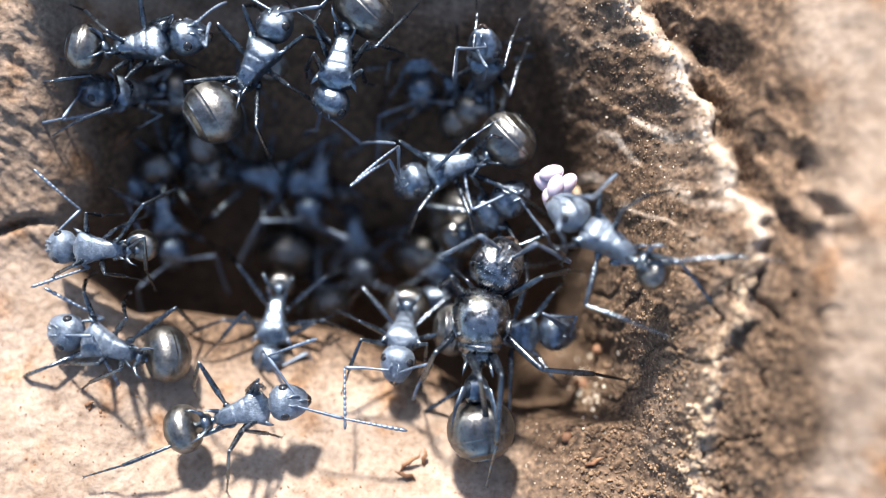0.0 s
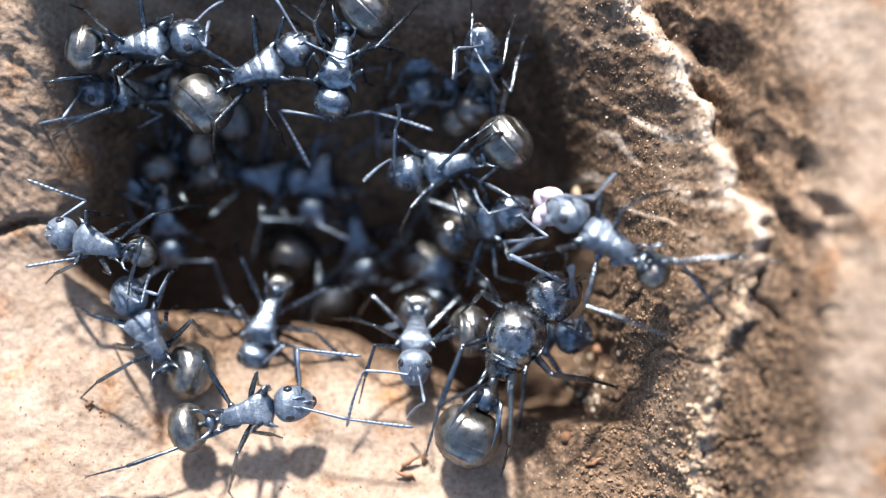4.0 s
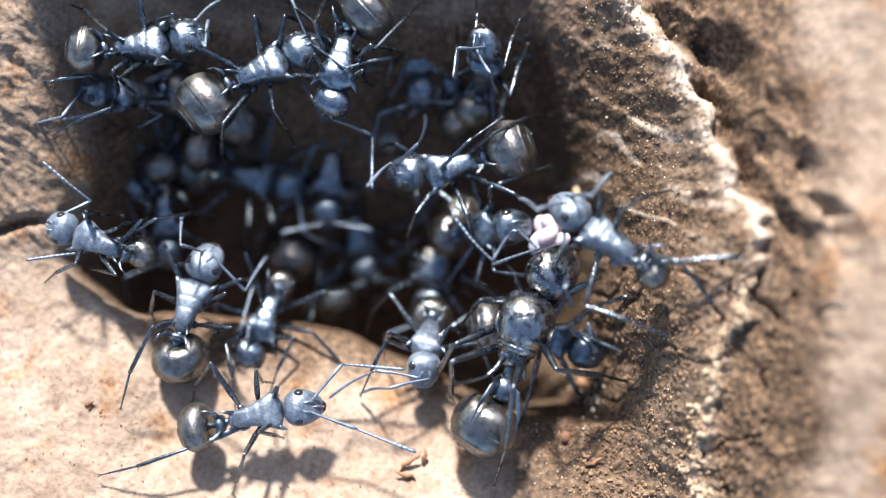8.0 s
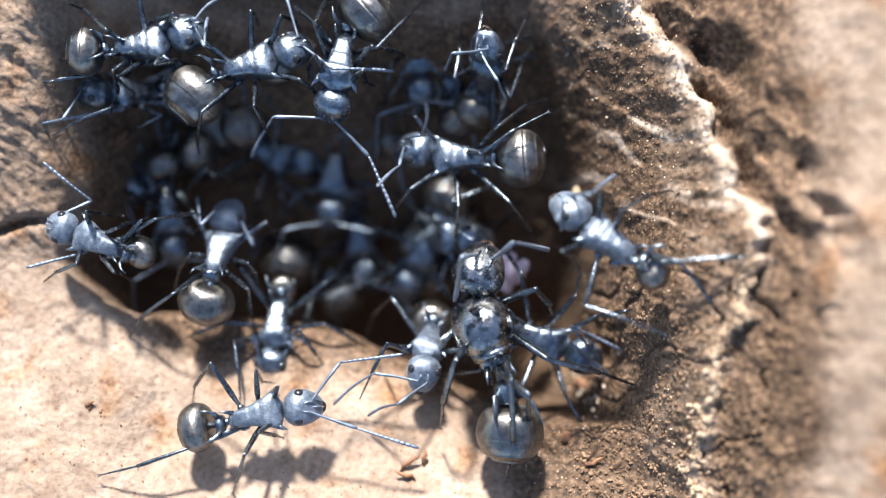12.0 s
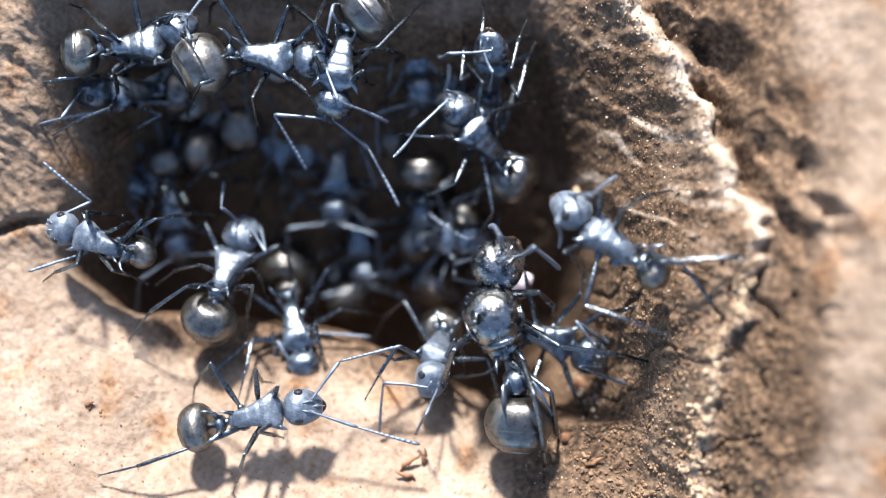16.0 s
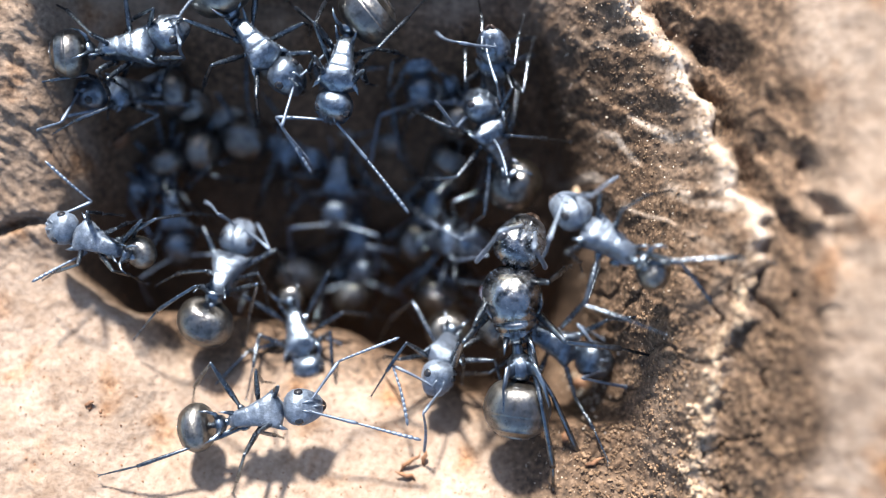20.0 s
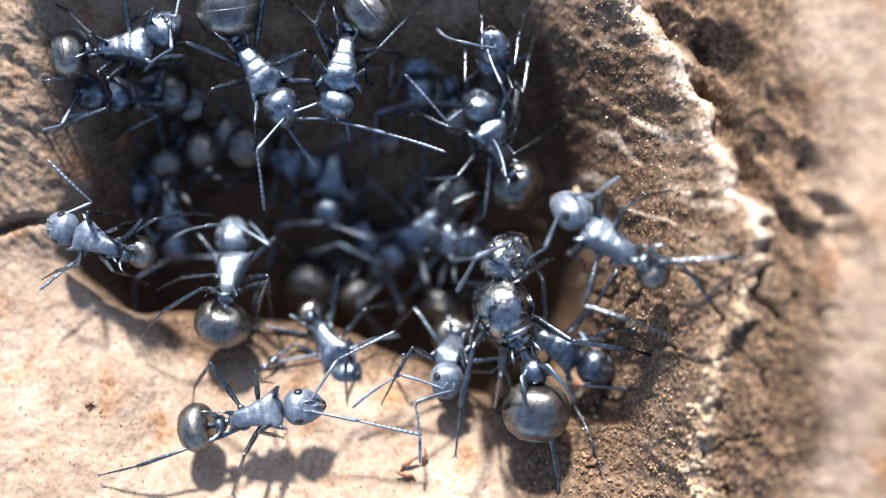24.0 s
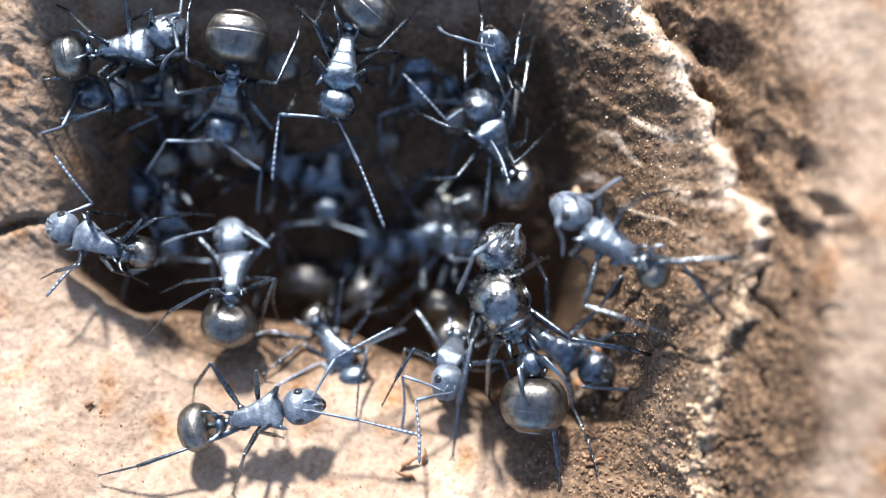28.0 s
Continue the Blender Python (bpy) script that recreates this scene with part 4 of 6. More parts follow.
ant("black worker ant with silvery down, clambering beside the wall", 1.05,
    [(0, 0.5, 3.66, -0.2, -164.48, 0, 10), (1, 0.55, 3.76, -0.2, -163.01, 0, 10), (2, 0.4, 3.73, -0.2, -167.91, 0, 10), (3, 0.33, 3.75, -0.2, -169.48, 0, 10), (5.5, 0.3, 3.6, -0.2, -167.56, 0, 10), (8, 0.36, 3.59, -0.2, -163.38, 0, 10), (9.5, 0.44, 3.79, -0.2, -172.2, 0, 10), (11, 0.68, 3.85, -0.2, -176.33, 0, 10), (12.5, 0.74, 4.14, -0.2, -185.93, 0, 10), (14.5, 1.21, 4.33, -0.65, -199.93, 24.32, 10), (15.2, 1.43, 5.03, -0.65, -218.38, 21.4, 10), (16, 1.81, 4.81, -0.65, -224.53, 24.59, 10), (17, 2.06, 4.55, -0.65, -232.76, 27.37, 10), (18.5, 2.28, 4.67, -0.65, -240.5, 27.44, 10), (20, 2.36, 4.69, -0.65, -241.1, 28.4, 10), (28, 2.36, 4.69, -0.65, -241.1, 28.4, 10)],
    [(0, 10.09, -18.45), (1, 12.29, -16.51), (2, 5.87, -18.41), (3, -9.62, -17.06), (5.5, -10.65, -12.18), (8, -26.46, -7.34), (9.5, -24.58, -8.48), (11, -42.23, -6.03), (12.5, -17.21, -14.79), (14.5, -37.57, -23.65), (15.2, -12.62, -28.36), (16, -21.22, -33.69), (17, -17.41, -39.17), (18.5, -26.56, -40.4), (20, -29.78, -42.43), (28, -24.49, -44.89)], [(0, 27.28, -15.29), (1, 25.15, -14.04), (2, 32.58, -19.01), (3, 33.04, -17.99), (5.5, 19.52, -14.97), (8, 2.05, -11.62), (9.5, 15.77, -12.81), (11, 3.4, -9.52), (12.5, 7.07, -8.72), (14.5, -0.17, 18.56), (15.2, 0.85, 25.81), (16, 3.29, 30.23), (17, 13.96, 32.01), (18.5, 14.25, 28.9), (20, 8.85, 30.1), (28, 15.57, 25.02)],
    feelers={"R": [(0, -1.91, 4.39, 1.42, -3.6, 2.83, 3.08), (3, -2.29, 5.39, 1.1, -2.16, 5.99, 3.86), (8, -1.06, 4.48, 1.67, -0.73, 5.36, 4.34), (11, -0.93, 4.81, 2, -0.94, 5.53, 4.74), (12.5, -0.94, 4.83, 1.82, -0.54, 5.92, 4.4), (14.5, -0.22, 6.74, 1.92, 0.36, 7.47, 4.59), (17, 0.26, 6.74, 1.9, 0.14, 7.23, 4.69), (20, 0.4, 5.19, -0.37, -0.33, 6.22, 2.16), (25, -0.98, 4.93, -0.32, -1.79, 7.74, 0.17), (28, -0.91, 4.93, -0.33, -1.79, 7.74, 0.17)],
             "L": [(0, -2.27, 3.77, 1.58, -3.78, 2.56, 3.65), (3, -2.25, 3.86, 1.9, -3.27, 2.75, 4.3), (8, -2.24, 3.61, 2.1, -3.02, 2.5, 4.59), (11, -2.02, 3.39, 1.79, -2.81, 2.52, 4.36), (12.5, -1.78, 3.63, 1.77, -2.59, 2.53, 4.24), (14.5, -1.29, 5.27, 2.15, -2.13, 3.66, 4.32), (17, -1.72, 4.52, 0, -2.22, 3.56, 2.62), (20, 2.41, 4.42, -0.18, 2.77, 2.89, 2.17), (25, 2.66, 3.79, -0.19, 2.75, 2.63, 2.39), (28, 2.41, 3.79, -0.21, 2.87, 2.64, 2.33)]},
    legs={"R2": [(0, -0.34, 3.43, 1.26, 3.3, 6.72, 2.01), (8, -0.1, 3.47, 1.37, 3.3, 6.66, 2.09), (11, 1.61, 4.17, 1.17, 5.29, 6.73, 1.98), (12.5, 1.61, 4.04, 1.18, 5.17, 6.61, 1.96), (15, 1.86, 5.91, 0.88, 4.24, 7.43, -1.05), (17, 2.48, 6.04, 0.8, 4.69, 6.25, -1.79), (20, 2.96, 4.91, 1.02, 5.97, 4.83, -0.59), (25, 3.11, 3.97, 0.64, 5.17, 5.81, -1.37), (28, 3.12, 3.74, 0.45, 5.28, 5.79, -1.21)],
          "R3": [(0, 2.08, 4.85, 1.6, 4.56, 4.64, -1.78), (11, 2.32, 5.1, 1.54, 5.11, 7.15, -0.84), (17, 2.36, 5.92, 0.77, 3.09, 7.48, -3.07), (28, 3.56, 4.66, 1.1, 3.97, 6.86, -2.46)]},
    belly=1.15, stretch=1.2)
ant("black worker ant with silvery down, low in the hollow", 1.148,
    [(0, 0.24, -0.59, -5.4, -113.2, 0, 0), (8, -0.18, -0.74, -5.4, -113.2, 0, 0), (11, -0.46, -0.39, -5.4, -116.57, 0, 0), (14.5, -1.6, 1.01, -6.29, -100.6, -31.42, 0), (17, -0.82, 1.51, -6.44, -90.76, -40.71, 0), (18.5, -0.72, 1.87, -6.44, -98.59, -30.69, 0), (20, -0.57, 2.01, -6.65, -108.44, -29.6, 0), (21.5, -0.8, 1.42, -5.4, -116.57, 0, 0), (25, -1.11, 0.8, -6.23, -140.19, 0, 0), (28, -0.61, 0.69, -6.23, -146.69, 0, 0)],
    [(0, 20, -20), (8, 30, -25), (11, -15, -20), (14.5, -25, 10), (17, 10, 25), (20, -5, 30), (21.5, 15, -20), (28, -30, -30)], [(0, 15, -15), (8, -20, -20), (14.5, 15, 25), (17, 5, 30), (20, -15, 25), (21.5, -1, -15), (28, 15, -15)],
    )
ant("black worker ant with silvery down holding pale brood", 1.05,
    [(0, 1.81, 1.37, -1.6, 36.86, 57.18, 0), (0.5, 1.81, 1.52, -1.6, 37.93, 56.8, 0), (1.5, 1.94, 1.3, -1.6, 33.68, 58.32, 0), (3.5, 1.75, 1.14, -1.6, 29.43, 57.1, 0), (5.5, 1.68, 0.8, -1.6, 7.08, 58.38, 0), (8, 1.6, 0.86, -1.6, 6.09, 58.36, 0), (9.5, 1.52, 0.76, -1.6, 4.7, 59.13, 0), (10, 0.36, 0.81, -2.6, 7.11, 57.87, 0), (11.5, -0.07, 0.44, -4.6, 4.51, 57.41, 0), (28, -0.07, 0.37, -5.1, 3.76, 57.18, 0)],
    [(0, -0.35, -45.15), (0.5, 4.93, -44.6), (1.5, -3.07, -47.05), (3.5, -3.88, -45.72), (5.5, -3.22, -48.24), (8, -1.7, -47.84), (9.5, -9.15, -48.24), (10, -7.9, -46.5), (11.5, -10.42, -45.73), (28, -13.11, -45.21)], [(0, 1.94, -1.01), (0.5, 3.77, -2.23), (1.5, 1.77, -4.11), (3.5, -0.33, -3.91), (5.5, 4.94, -5.35), (8, 7.56, -3.94), (9.5, 6.71, -3.42), (10, 4.78, -6.25), (11.5, 4.77, -6.69), (28, 5.28, -6.64)],
    feelers={"L": [(0, 1.26, 1.7, 0.66, 0.96, 4.2, -0.64), (1, 1.61, 1.73, 1.22, -0.58, 4.86, 1.58), (2, 1.83, 2.2, 1.64, 2.18, 3.83, -0.66), (3.5, 2.06, 2.18, 1.87, 1.42, 3.56, -0.53), (5.5, 2.13, -0.47, 0.38, 1.2, 0.55, -2.1), (8, 2.1, -0.67, 0.08, 0.15, 1.89, 0.18), (9, 2.04, -0.22, 1.26, 0.41, 0.54, -0.93), (9.8, 1.13, 0.27, 0.86, 0.15, 1.57, -1.47), (28, 0.16, 0.55, -1.94, -1.2, 1.12, -4.37)],
             "R": [(0, 4.75, 0.4, 0.24, 5.29, 0.03, -2.52), (3.5, 4.62, 0.7, 1.47, 2.68, 0.53, -0.59), (5.5, 3.97, 0.02, 1.99, 2.94, -0.48, -0.6), (8, 4.1, 0.02, 1.91, 2.15, -0.72, -0.01), (9.8, 2.82, -0.46, 1.28, 1.7, -0.49, -1.33), (28, 1.7, -0.49, -1.41, 0.43, -0.51, -3.95)]},
    )
ant("black worker ant with silvery down, clinging to the brown wall", 1.036,
    [(0, 6.59, 0.28, 4.8, 145.5, -10.51, 28), (6, 6.59, 0.27, 4.8, 146.36, -10.48, 28), (9, 6.6, 0.28, 4.8, 145.15, -10.6, 28), (28, 6.62, 0.28, 4.8, 144.8, -10.7, 28)],
    [(0, -7.34, 3.21), (6, -5.68, 2.4), (9, -12.18, 5.64), (28, -12.34, 5.2)], [(0, 32.98, 30.17), (6, 32, 30.67), (9, 33.62, 30.14), (28, 34.28, 30.12)],
    feelers={"R": [(0, 5.73, 1.95, 6.59, 7, 3.02, 4.33), (6, 5.73, 1.91, 6.56, 6.95, 3.07, 4.32), (10.5, 5.49, 2.17, 6.7, 6.51, 3.1, 4.25), (12, 5.6, 2.06, 6.68, 6.94, 2.97, 4.39), (28, 5.68, 1.95, 6.64, 7.15, 2.85, 4.44)],
             "L": [(0, 4.39, 0.71, 6.58, 4.89, -0.32, 4.02), (8, 3.58, 1.49, 6.53, 3.08, 2.04, 3.83), (9.5, 4.33, 0.88, 6.59, 4.72, 0.02, 3.95), (10.8, 4.4, 1.73, 6.87, 4.57, 2.64, 4.22), (12.5, 4.33, 0.88, 6.59, 4.83, 0.02, 3.97), (17, 4.32, 0.99, 6.64, 4.66, 0.02, 4.03), (24, 3.96, -0.21, 4.77, 3.36, -0.93, 2.13), (28, 4.33, 0.88, 6.57, 4.82, -0.32, 4.09)]},
    legs={"R1": [(0, 6.14, 2.12, 5.52, 7.43, 1.62, 2.8), (28, 6.14, 2.12, 5.52, 7.54, 1.62, 2.85)],
          "R2": [(0, 6.9, 1.5, 6, 9.33, 2.73, 4.02), (28, 6.9, 1.5, 6, 9.33, 2.73, 4.02)],
          "L2": [(0, 5.62, -2.21, 5.07, 9.39, -3.58, 6.05), (28, 5.59, -2.22, 4.98, 9.35, -3.48, 5.93)],
          "R3": [(0, 9.03, -0.46, 6.22, 10.67, -0.32, 6.59), (28, 8.89, -0.45, 6.36, 10.64, -0.36, 6.53)],
          "L1": [(0, 4.4, 0.02, 5.93, 5.29, -0.56, 3.06), (28, 4.9, -0.2, 6.22, 6.37, -0.9, 3.63)],
          "L3": [(0, 9.27, -0.53, 5.62, 10.05, -1.52, 5.55), (28, 9.25, -0.53, 5.7, 10.05, -1.52, 5.55)]},
    stir=0.4, belly=0.68, silver=True)
ant("large black queen ant with a glossy domed thorax", 1.45,
    [(0, 1.58, -3.31, 2, 85.89, 0, 0), (0.5, 2.21, -3.14, 2, 82.16, 0, 0), (1, 2.13, -3.36, 2, 85.89, 0, 0), (2, 2.15, -3.35, 2, 83.39, 0, 0), (2.5, 2.33, -3.61, 2, 81.35, 0, 0), (3, 2.56, -3.79, 2, 80.06, 0, 0), (3.5, 2.76, -3.78, 2, 77.96, 0, 0), (5.5, 3.48, -4.5, 2, 21.95, 0, 0), (6, 3.71, -4.22, 2, 40.02, 0, 0), (6.5, 3.54, -3.71, 2, 57.91, 0, 0), (7, 3.6, -3.57, 2, 63.81, 0, 0), (8, 3.36, -3.4, 2, 71.96, 0, 0), (8.5, 3.33, -3.41, 2, 74.05, 0, 0), (9, 2.56, -3.39, 2, 80.06, 0, 0), (9.5, 2.25, -3.24, 2, 85.07, 0, 0), (10, 2.61, -3.43, 2, 90, 0, 0), (11, 2.36, -3.24, 2, 91.24, 0, 0), (11.5, 2.39, -3.55, 2, 94.93, 0, 0), (12, 1.72, -3.6, 2, 109.35, 0, 0), (12.5, 1.68, -3.53, 2, 124.15, 0, 0), (14.5, 1.77, -3.39, 2, 123.01, 0, 0), (15.5, 2.07, -3.28, 2, 116.19, 0, 0), (16.5, 2.36, -3.02, 2, 101.23, 0, 0), (17, 2.75, -2.67, 2, 94.11, 0, 0), (18, 2.78, -2.52, 2, 94.93, 0, 0), (20, 2.96, -2.39, 2, 96.2, 0, 0), (21.5, 2.98, -2.35, 2, 97.84, 0, 0), (23.5, 2.74, -2.9, 2, 115.09, 0, 0), (25, 2.6, -2.61, 2, 116.19, 0, 0), (28, 2.55, -2.49, 2, 116.19, 0, 0)],
    [(0, -28.68, -7.7), (0.5, 17.75, -8.52), (1, -11.08, -9.97), (2, -3.43, -9.79), (2.5, -24.37, -9.71), (3, -46.79, -8), (3.5, -49.17, -6.45), (5.5, -17.07, -5.58), (6, -18.99, -6.28), (6.5, -25.36, -5.74), (7, -30.28, -6.23), (8, -27.09, -7.21), (8.5, -30.49, -7.08), (9, -26.04, -6.56), (9.5, -36.55, -6.49), (10, -21.55, -6.84), (11, -17.44, -8.04), (11.5, -1.71, -7.43), (12, -36.28, -7.16), (12.5, -55.18, -7.32), (14.5, -56.82, -6.81), (15.5, -63.97, -5.76), (16.5, -50.91, -5.68), (17, -40.61, -6.08), (18, -36.69, -6.85), (20, -31.79, -7.18), (21.5, -28.23, -7.68), (23.5, -68.39, -8.9), (25, -64.61, -11.42), (28, -58.71, -12.25)], [(0, 16.46, -1.58), (0.5, 2.62, -1.38), (1, -5.18, -1.52), (2, -1.31, -1.41), (2.5, -5.27, -1.54), (3, -12.05, -1.59), (3.5, -16.94, -1.6), (5.5, 60, -1.84), (6, 24.45, -2.09), (6.5, 2.13, -1.84), (7, -8.9, -1.6), (8, -12.88, -1.44), (8.5, -14.14, -1.41), (9, -0.38, -1.56), (9.5, 1.87, -1.4), (10, -19.14, -1.42), (11, -12.12, -1.25), (11.5, -17.06, -1.37), (12, -21.03, -1.27), (12.5, -41.94, -1.04), (14.5, -39.76, -1.09), (15.5, -33.11, -1.2), (16.5, -9, -1.27), (17, -4.22, -1.15), (18, -6.38, -1.11), (20, -13.32, -1.12), (21.5, -13.38, -0.99), (23.5, -31.99, -0.91), (25, -29.56, -0.93), (28, -31.05, -0.93)],
    feelers={"R": [(0, 3.65, 0.2, 5.15, 5.44, -0.58, 1.75), (1, 4.88, -0.43, 4.53, 5.54, 1, 0.94), (2, 5.15, -0.66, 4.13, 5.61, 0.27, 0.35), (3, 5.02, -1.09, 5.22, 5.93, -2.39, 1.64), (5.5, 5.38, -1.41, 2.22, 5.8, -3.06, -1.31), (8, 4.81, -1.54, 5.17, 5.48, -2.4, 1.41), (10.5, 3.24, 0.24, 5.29, 4.48, 1.23, 1.7), (12.5, 2.48, 0.25, 5.06, 4.48, -0.46, 1.76), (17, 3.9, 0.02, 5.35, 5.08, -0.94, 1.74), (20, 3.58, 0.02, 5.23, 4.38, -0.82, 1.49), (25, 2.7, 0.47, 5.11, 3.54, -0.7, 1.46), (28, 2.92, 0.24, 5.16, 3.3, 1, 1.33)],
             "L": [(0, 1.47, 0.51, 5.11, -0.1, -0.34, 1.62), (1, 1.69, 0.25, 5.14, 1.34, -1.9, 1.88), (2, 1.92, -0.87, 5.04, 1.36, -1.92, 1.3), (3, 1.93, 0.37, 3.76, 4.07, 0.77, 7.01), (5.5, 3.48, -0.93, 2.17, 2.54, 0.02, 5.84), (8, 4.8, 0.24, 5.25, 4.97, 1.71, 1.62), (9.5, 1.92, 0.25, 4.97, 1.12, 0.51, 1.14), (10.5, 1.47, 0.25, 5.02, 1.23, -1.9, 1.75), (11, 1.47, 0.36, 5.1, 1.15, -1.85, 1.88), (12.5, 0.36, -0.64, 5.21, 0.14, -2.39, 1.7), (15, 1.69, 0.47, 5.26, 2.78, 2.18, 1.91), (17, 2.69, 0.69, 5.26, 1.15, -0.34, 1.8), (18.5, 2.14, 0.91, 5.09, 1.36, 1, 1.25), (20, 2.25, 0.69, 5.13, 1.4, -0.58, 1.52), (25, 1.15, -0.54, 4.51, 0.39, -2.18, 1.03), (28, 1.26, -0.2, 4.73, 0.63, -1.92, 1.26)]},
    legs={"R1": [(0, 4.12, -1.15, 3.02, 6.58, -0.73, -0.45), (3, 5.35, -1.4, 2.52, 6.85, -1, -1.47), (8, 5.97, -1.38, 3.15, 7.53, -0.99, -0.82), (11, 4.29, -1.36, 3.63, 5.17, -2.99, -0.23), (17, 4.02, -1.81, 4.02, 5.38, -2.97, 0.13), (20, 4.25, -1.35, 4.01, 5.99, -0.35, 0.23), (25, 3.22, -0.89, 4.03, 5, 0.02, 0.24), (28, 3.22, -0.89, 4.04, 5, 0.02, 0.25)],
          "R2": [(0, 4.14, -5.03, 2.77, 8.38, -5.58, 0.78), (3, 4.27, -5.03, 3.84, 7.96, -5.96, 1.06), (8, 4.61, -4.91, 3.9, 8.42, -5.62, 1.22), (11, 4.32, -4.85, 3.39, 8.4, -6.04, 1.36), (17, 5.14, -3.98, 3.25, 9.18, -4.38, 2.27), (20, 5.01, -3.8, 3.43, 9.1, -4.4, 2.07), (25, 5.33, -3.75, 2.68, 9.18, -4.45, 2.27), (28, 5.37, -3.78, 2.3, 9.18, -4.45, 2.27)],
          "R3": [(0, 2.33, -5.02, 4.92, 2.08, -10.35, 2.66), (3, 2.71, -5.58, 4.91, 2.94, -10.17, 1.37), (8, 2.79, -5.48, 4.76, 2.42, -10.53, 1.91), (11, 2.38, -5.02, 4.86, 2.4, -10.21, 2.26), (14.5, 3.53, -5.64, 4.43, 4.56, -10.27, 0.91), (17, 3.74, -5.91, 4.09, 4.9, -10.95, 1.15), (20, 4.07, -6.4, 3.07, 5.03, -10.95, 1.13), (25, 4.4, -6.68, 2, 5.15, -10.95, 1.13), (28, 4.57, -6.56, 2.01, 5.22, -10.96, 1.11)],
          "L2": [(0, -0.32, -4.23, 3.82, -1.35, -6.73, -0.04), (3, 0.82, -3.97, 4.08, -0.87, -8.68, 5.08), (8, 0.49, -3.95, 3.03, -0.86, -6.56, -0.66), (11, 0.6, -4.46, 3.78, -0.46, -8.45, 1.49), (17, 0.6, -3.91, 3.56, -0.35, -6.51, -0.26), (20, 0.83, -3.8, 3.49, 0.15, -6.05, -0.6), (25, 1.39, -3.86, 4.07, 0.36, -8.89, 5.12), (28, 1.17, -3.75, 4.02, 0.02, -9, 5.14)],
          "L1": [(0, 0.37, -1.13, 3.81, -0.6, -1.99, -0.27), (3, 1.52, -1.58, 3.83, 1.16, -2.49, -0.34), (17, 1.29, -2.97, 3.67, 1.16, -3.77, -0.54), (25, 1.18, -3.44, 3.65, 1.41, -5.01, -0.33), (28, 1.06, -3.44, 3.54, 1.41, -5.02, -0.43)],
          "L3": [(0, 1.48, -5.14, 4.85, 2.12, -8.85, 0.63), (3, 2.37, -5.35, 4.9, 2.9, -7.96, 0.05), (8, 0.36, -4.53, 4.22, 0.35, -7.5, -0.19), (11, 3.09, -5.88, 4.33, 3.31, -8.86, 0.57), (17, 4.57, -5.81, 3.15, 5.33, -8.36, 0.61), (20, 4.8, -6.43, 2.07, 5.87, -8.85, 0.65), (25, 1.71, -4.47, 4.82, 1.2, -7.6, -0.04), (28, 1.82, -4.47, 4.82, 1.95, -7.49, -0.13)]},
    queen=True, belly=0.92, stretch=1.25)
ant("black worker ant with silvery down, sheltering beside the queen", 1.08,
    [(0, 3.07, -3.81, -0.8, -1.43, 0, 0), (3, 3.46, -3.91, -0.8, -4.29, 0, 0), (5.5, 4.28, -3.89, -0.8, -6.09, 0, 0), (8, 4.54, -3.91, -0.8, -14.93, 0, 0), (11, 4.35, -4.04, -0.8, -23.2, 0, 0), (17, 4.79, -4, -0.8, -19.8, 0, 0), (25, 5.13, -4.43, -0.8, -29.66, 0, 0), (28, 5.13, -4.46, -0.8, -30.85, 0, 0)],
    [(0, 8.19, -10.45), (3, 4.59, -10.47), (5.5, 22.46, -10.81), (8, -11.52, -11.46), (11, -1.85, -9.25), (17, -7.25, -8.7), (25, 0.75, -8.54), (28, 2.13, -8.44)], [(0, -6.93, -14.13), (3, 3.22, -14.19), (5.5, 1.81, -13.09), (8, 16.36, -12.5), (11, 13.57, -14), (17, 7.25, -13.41), (25, 14.87, -12.21), (28, 16.49, -12.02)],
    feelers={"R": [(0, 5.73, -2.89, 1.33, 4.52, -3.06, -1.32), (8, 6.34, -3.19, 0.44, 7.4, -4.89, -1.68), (11, 5.56, -3.91, 0.76, 7.28, -5.58, -0.9), (17, 5.97, -5.32, 1.36, 8.41, -6.1, -0.05), (25, 5.99, -5.94, 1.23, 8.45, -6.26, -0.3), (28, 5.99, -5.94, 1.24, 8.55, -6.24, -0.13)],
             "L": [(0, 4.3, -2.79, 1.03, 5.8, -3.82, -1.25), (11, 5.58, -3.43, 0.55, 8.17, -4.61, -0.12), (17, 5.93, -3.11, -0.23, 7.73, -4.41, -2.12), (25, 5.75, -3.28, -0.87, 7.8, -4.45, -2.59), (28, 5.75, -3.41, -0.87, 7.8, -4.59, -2.58)]},
    )
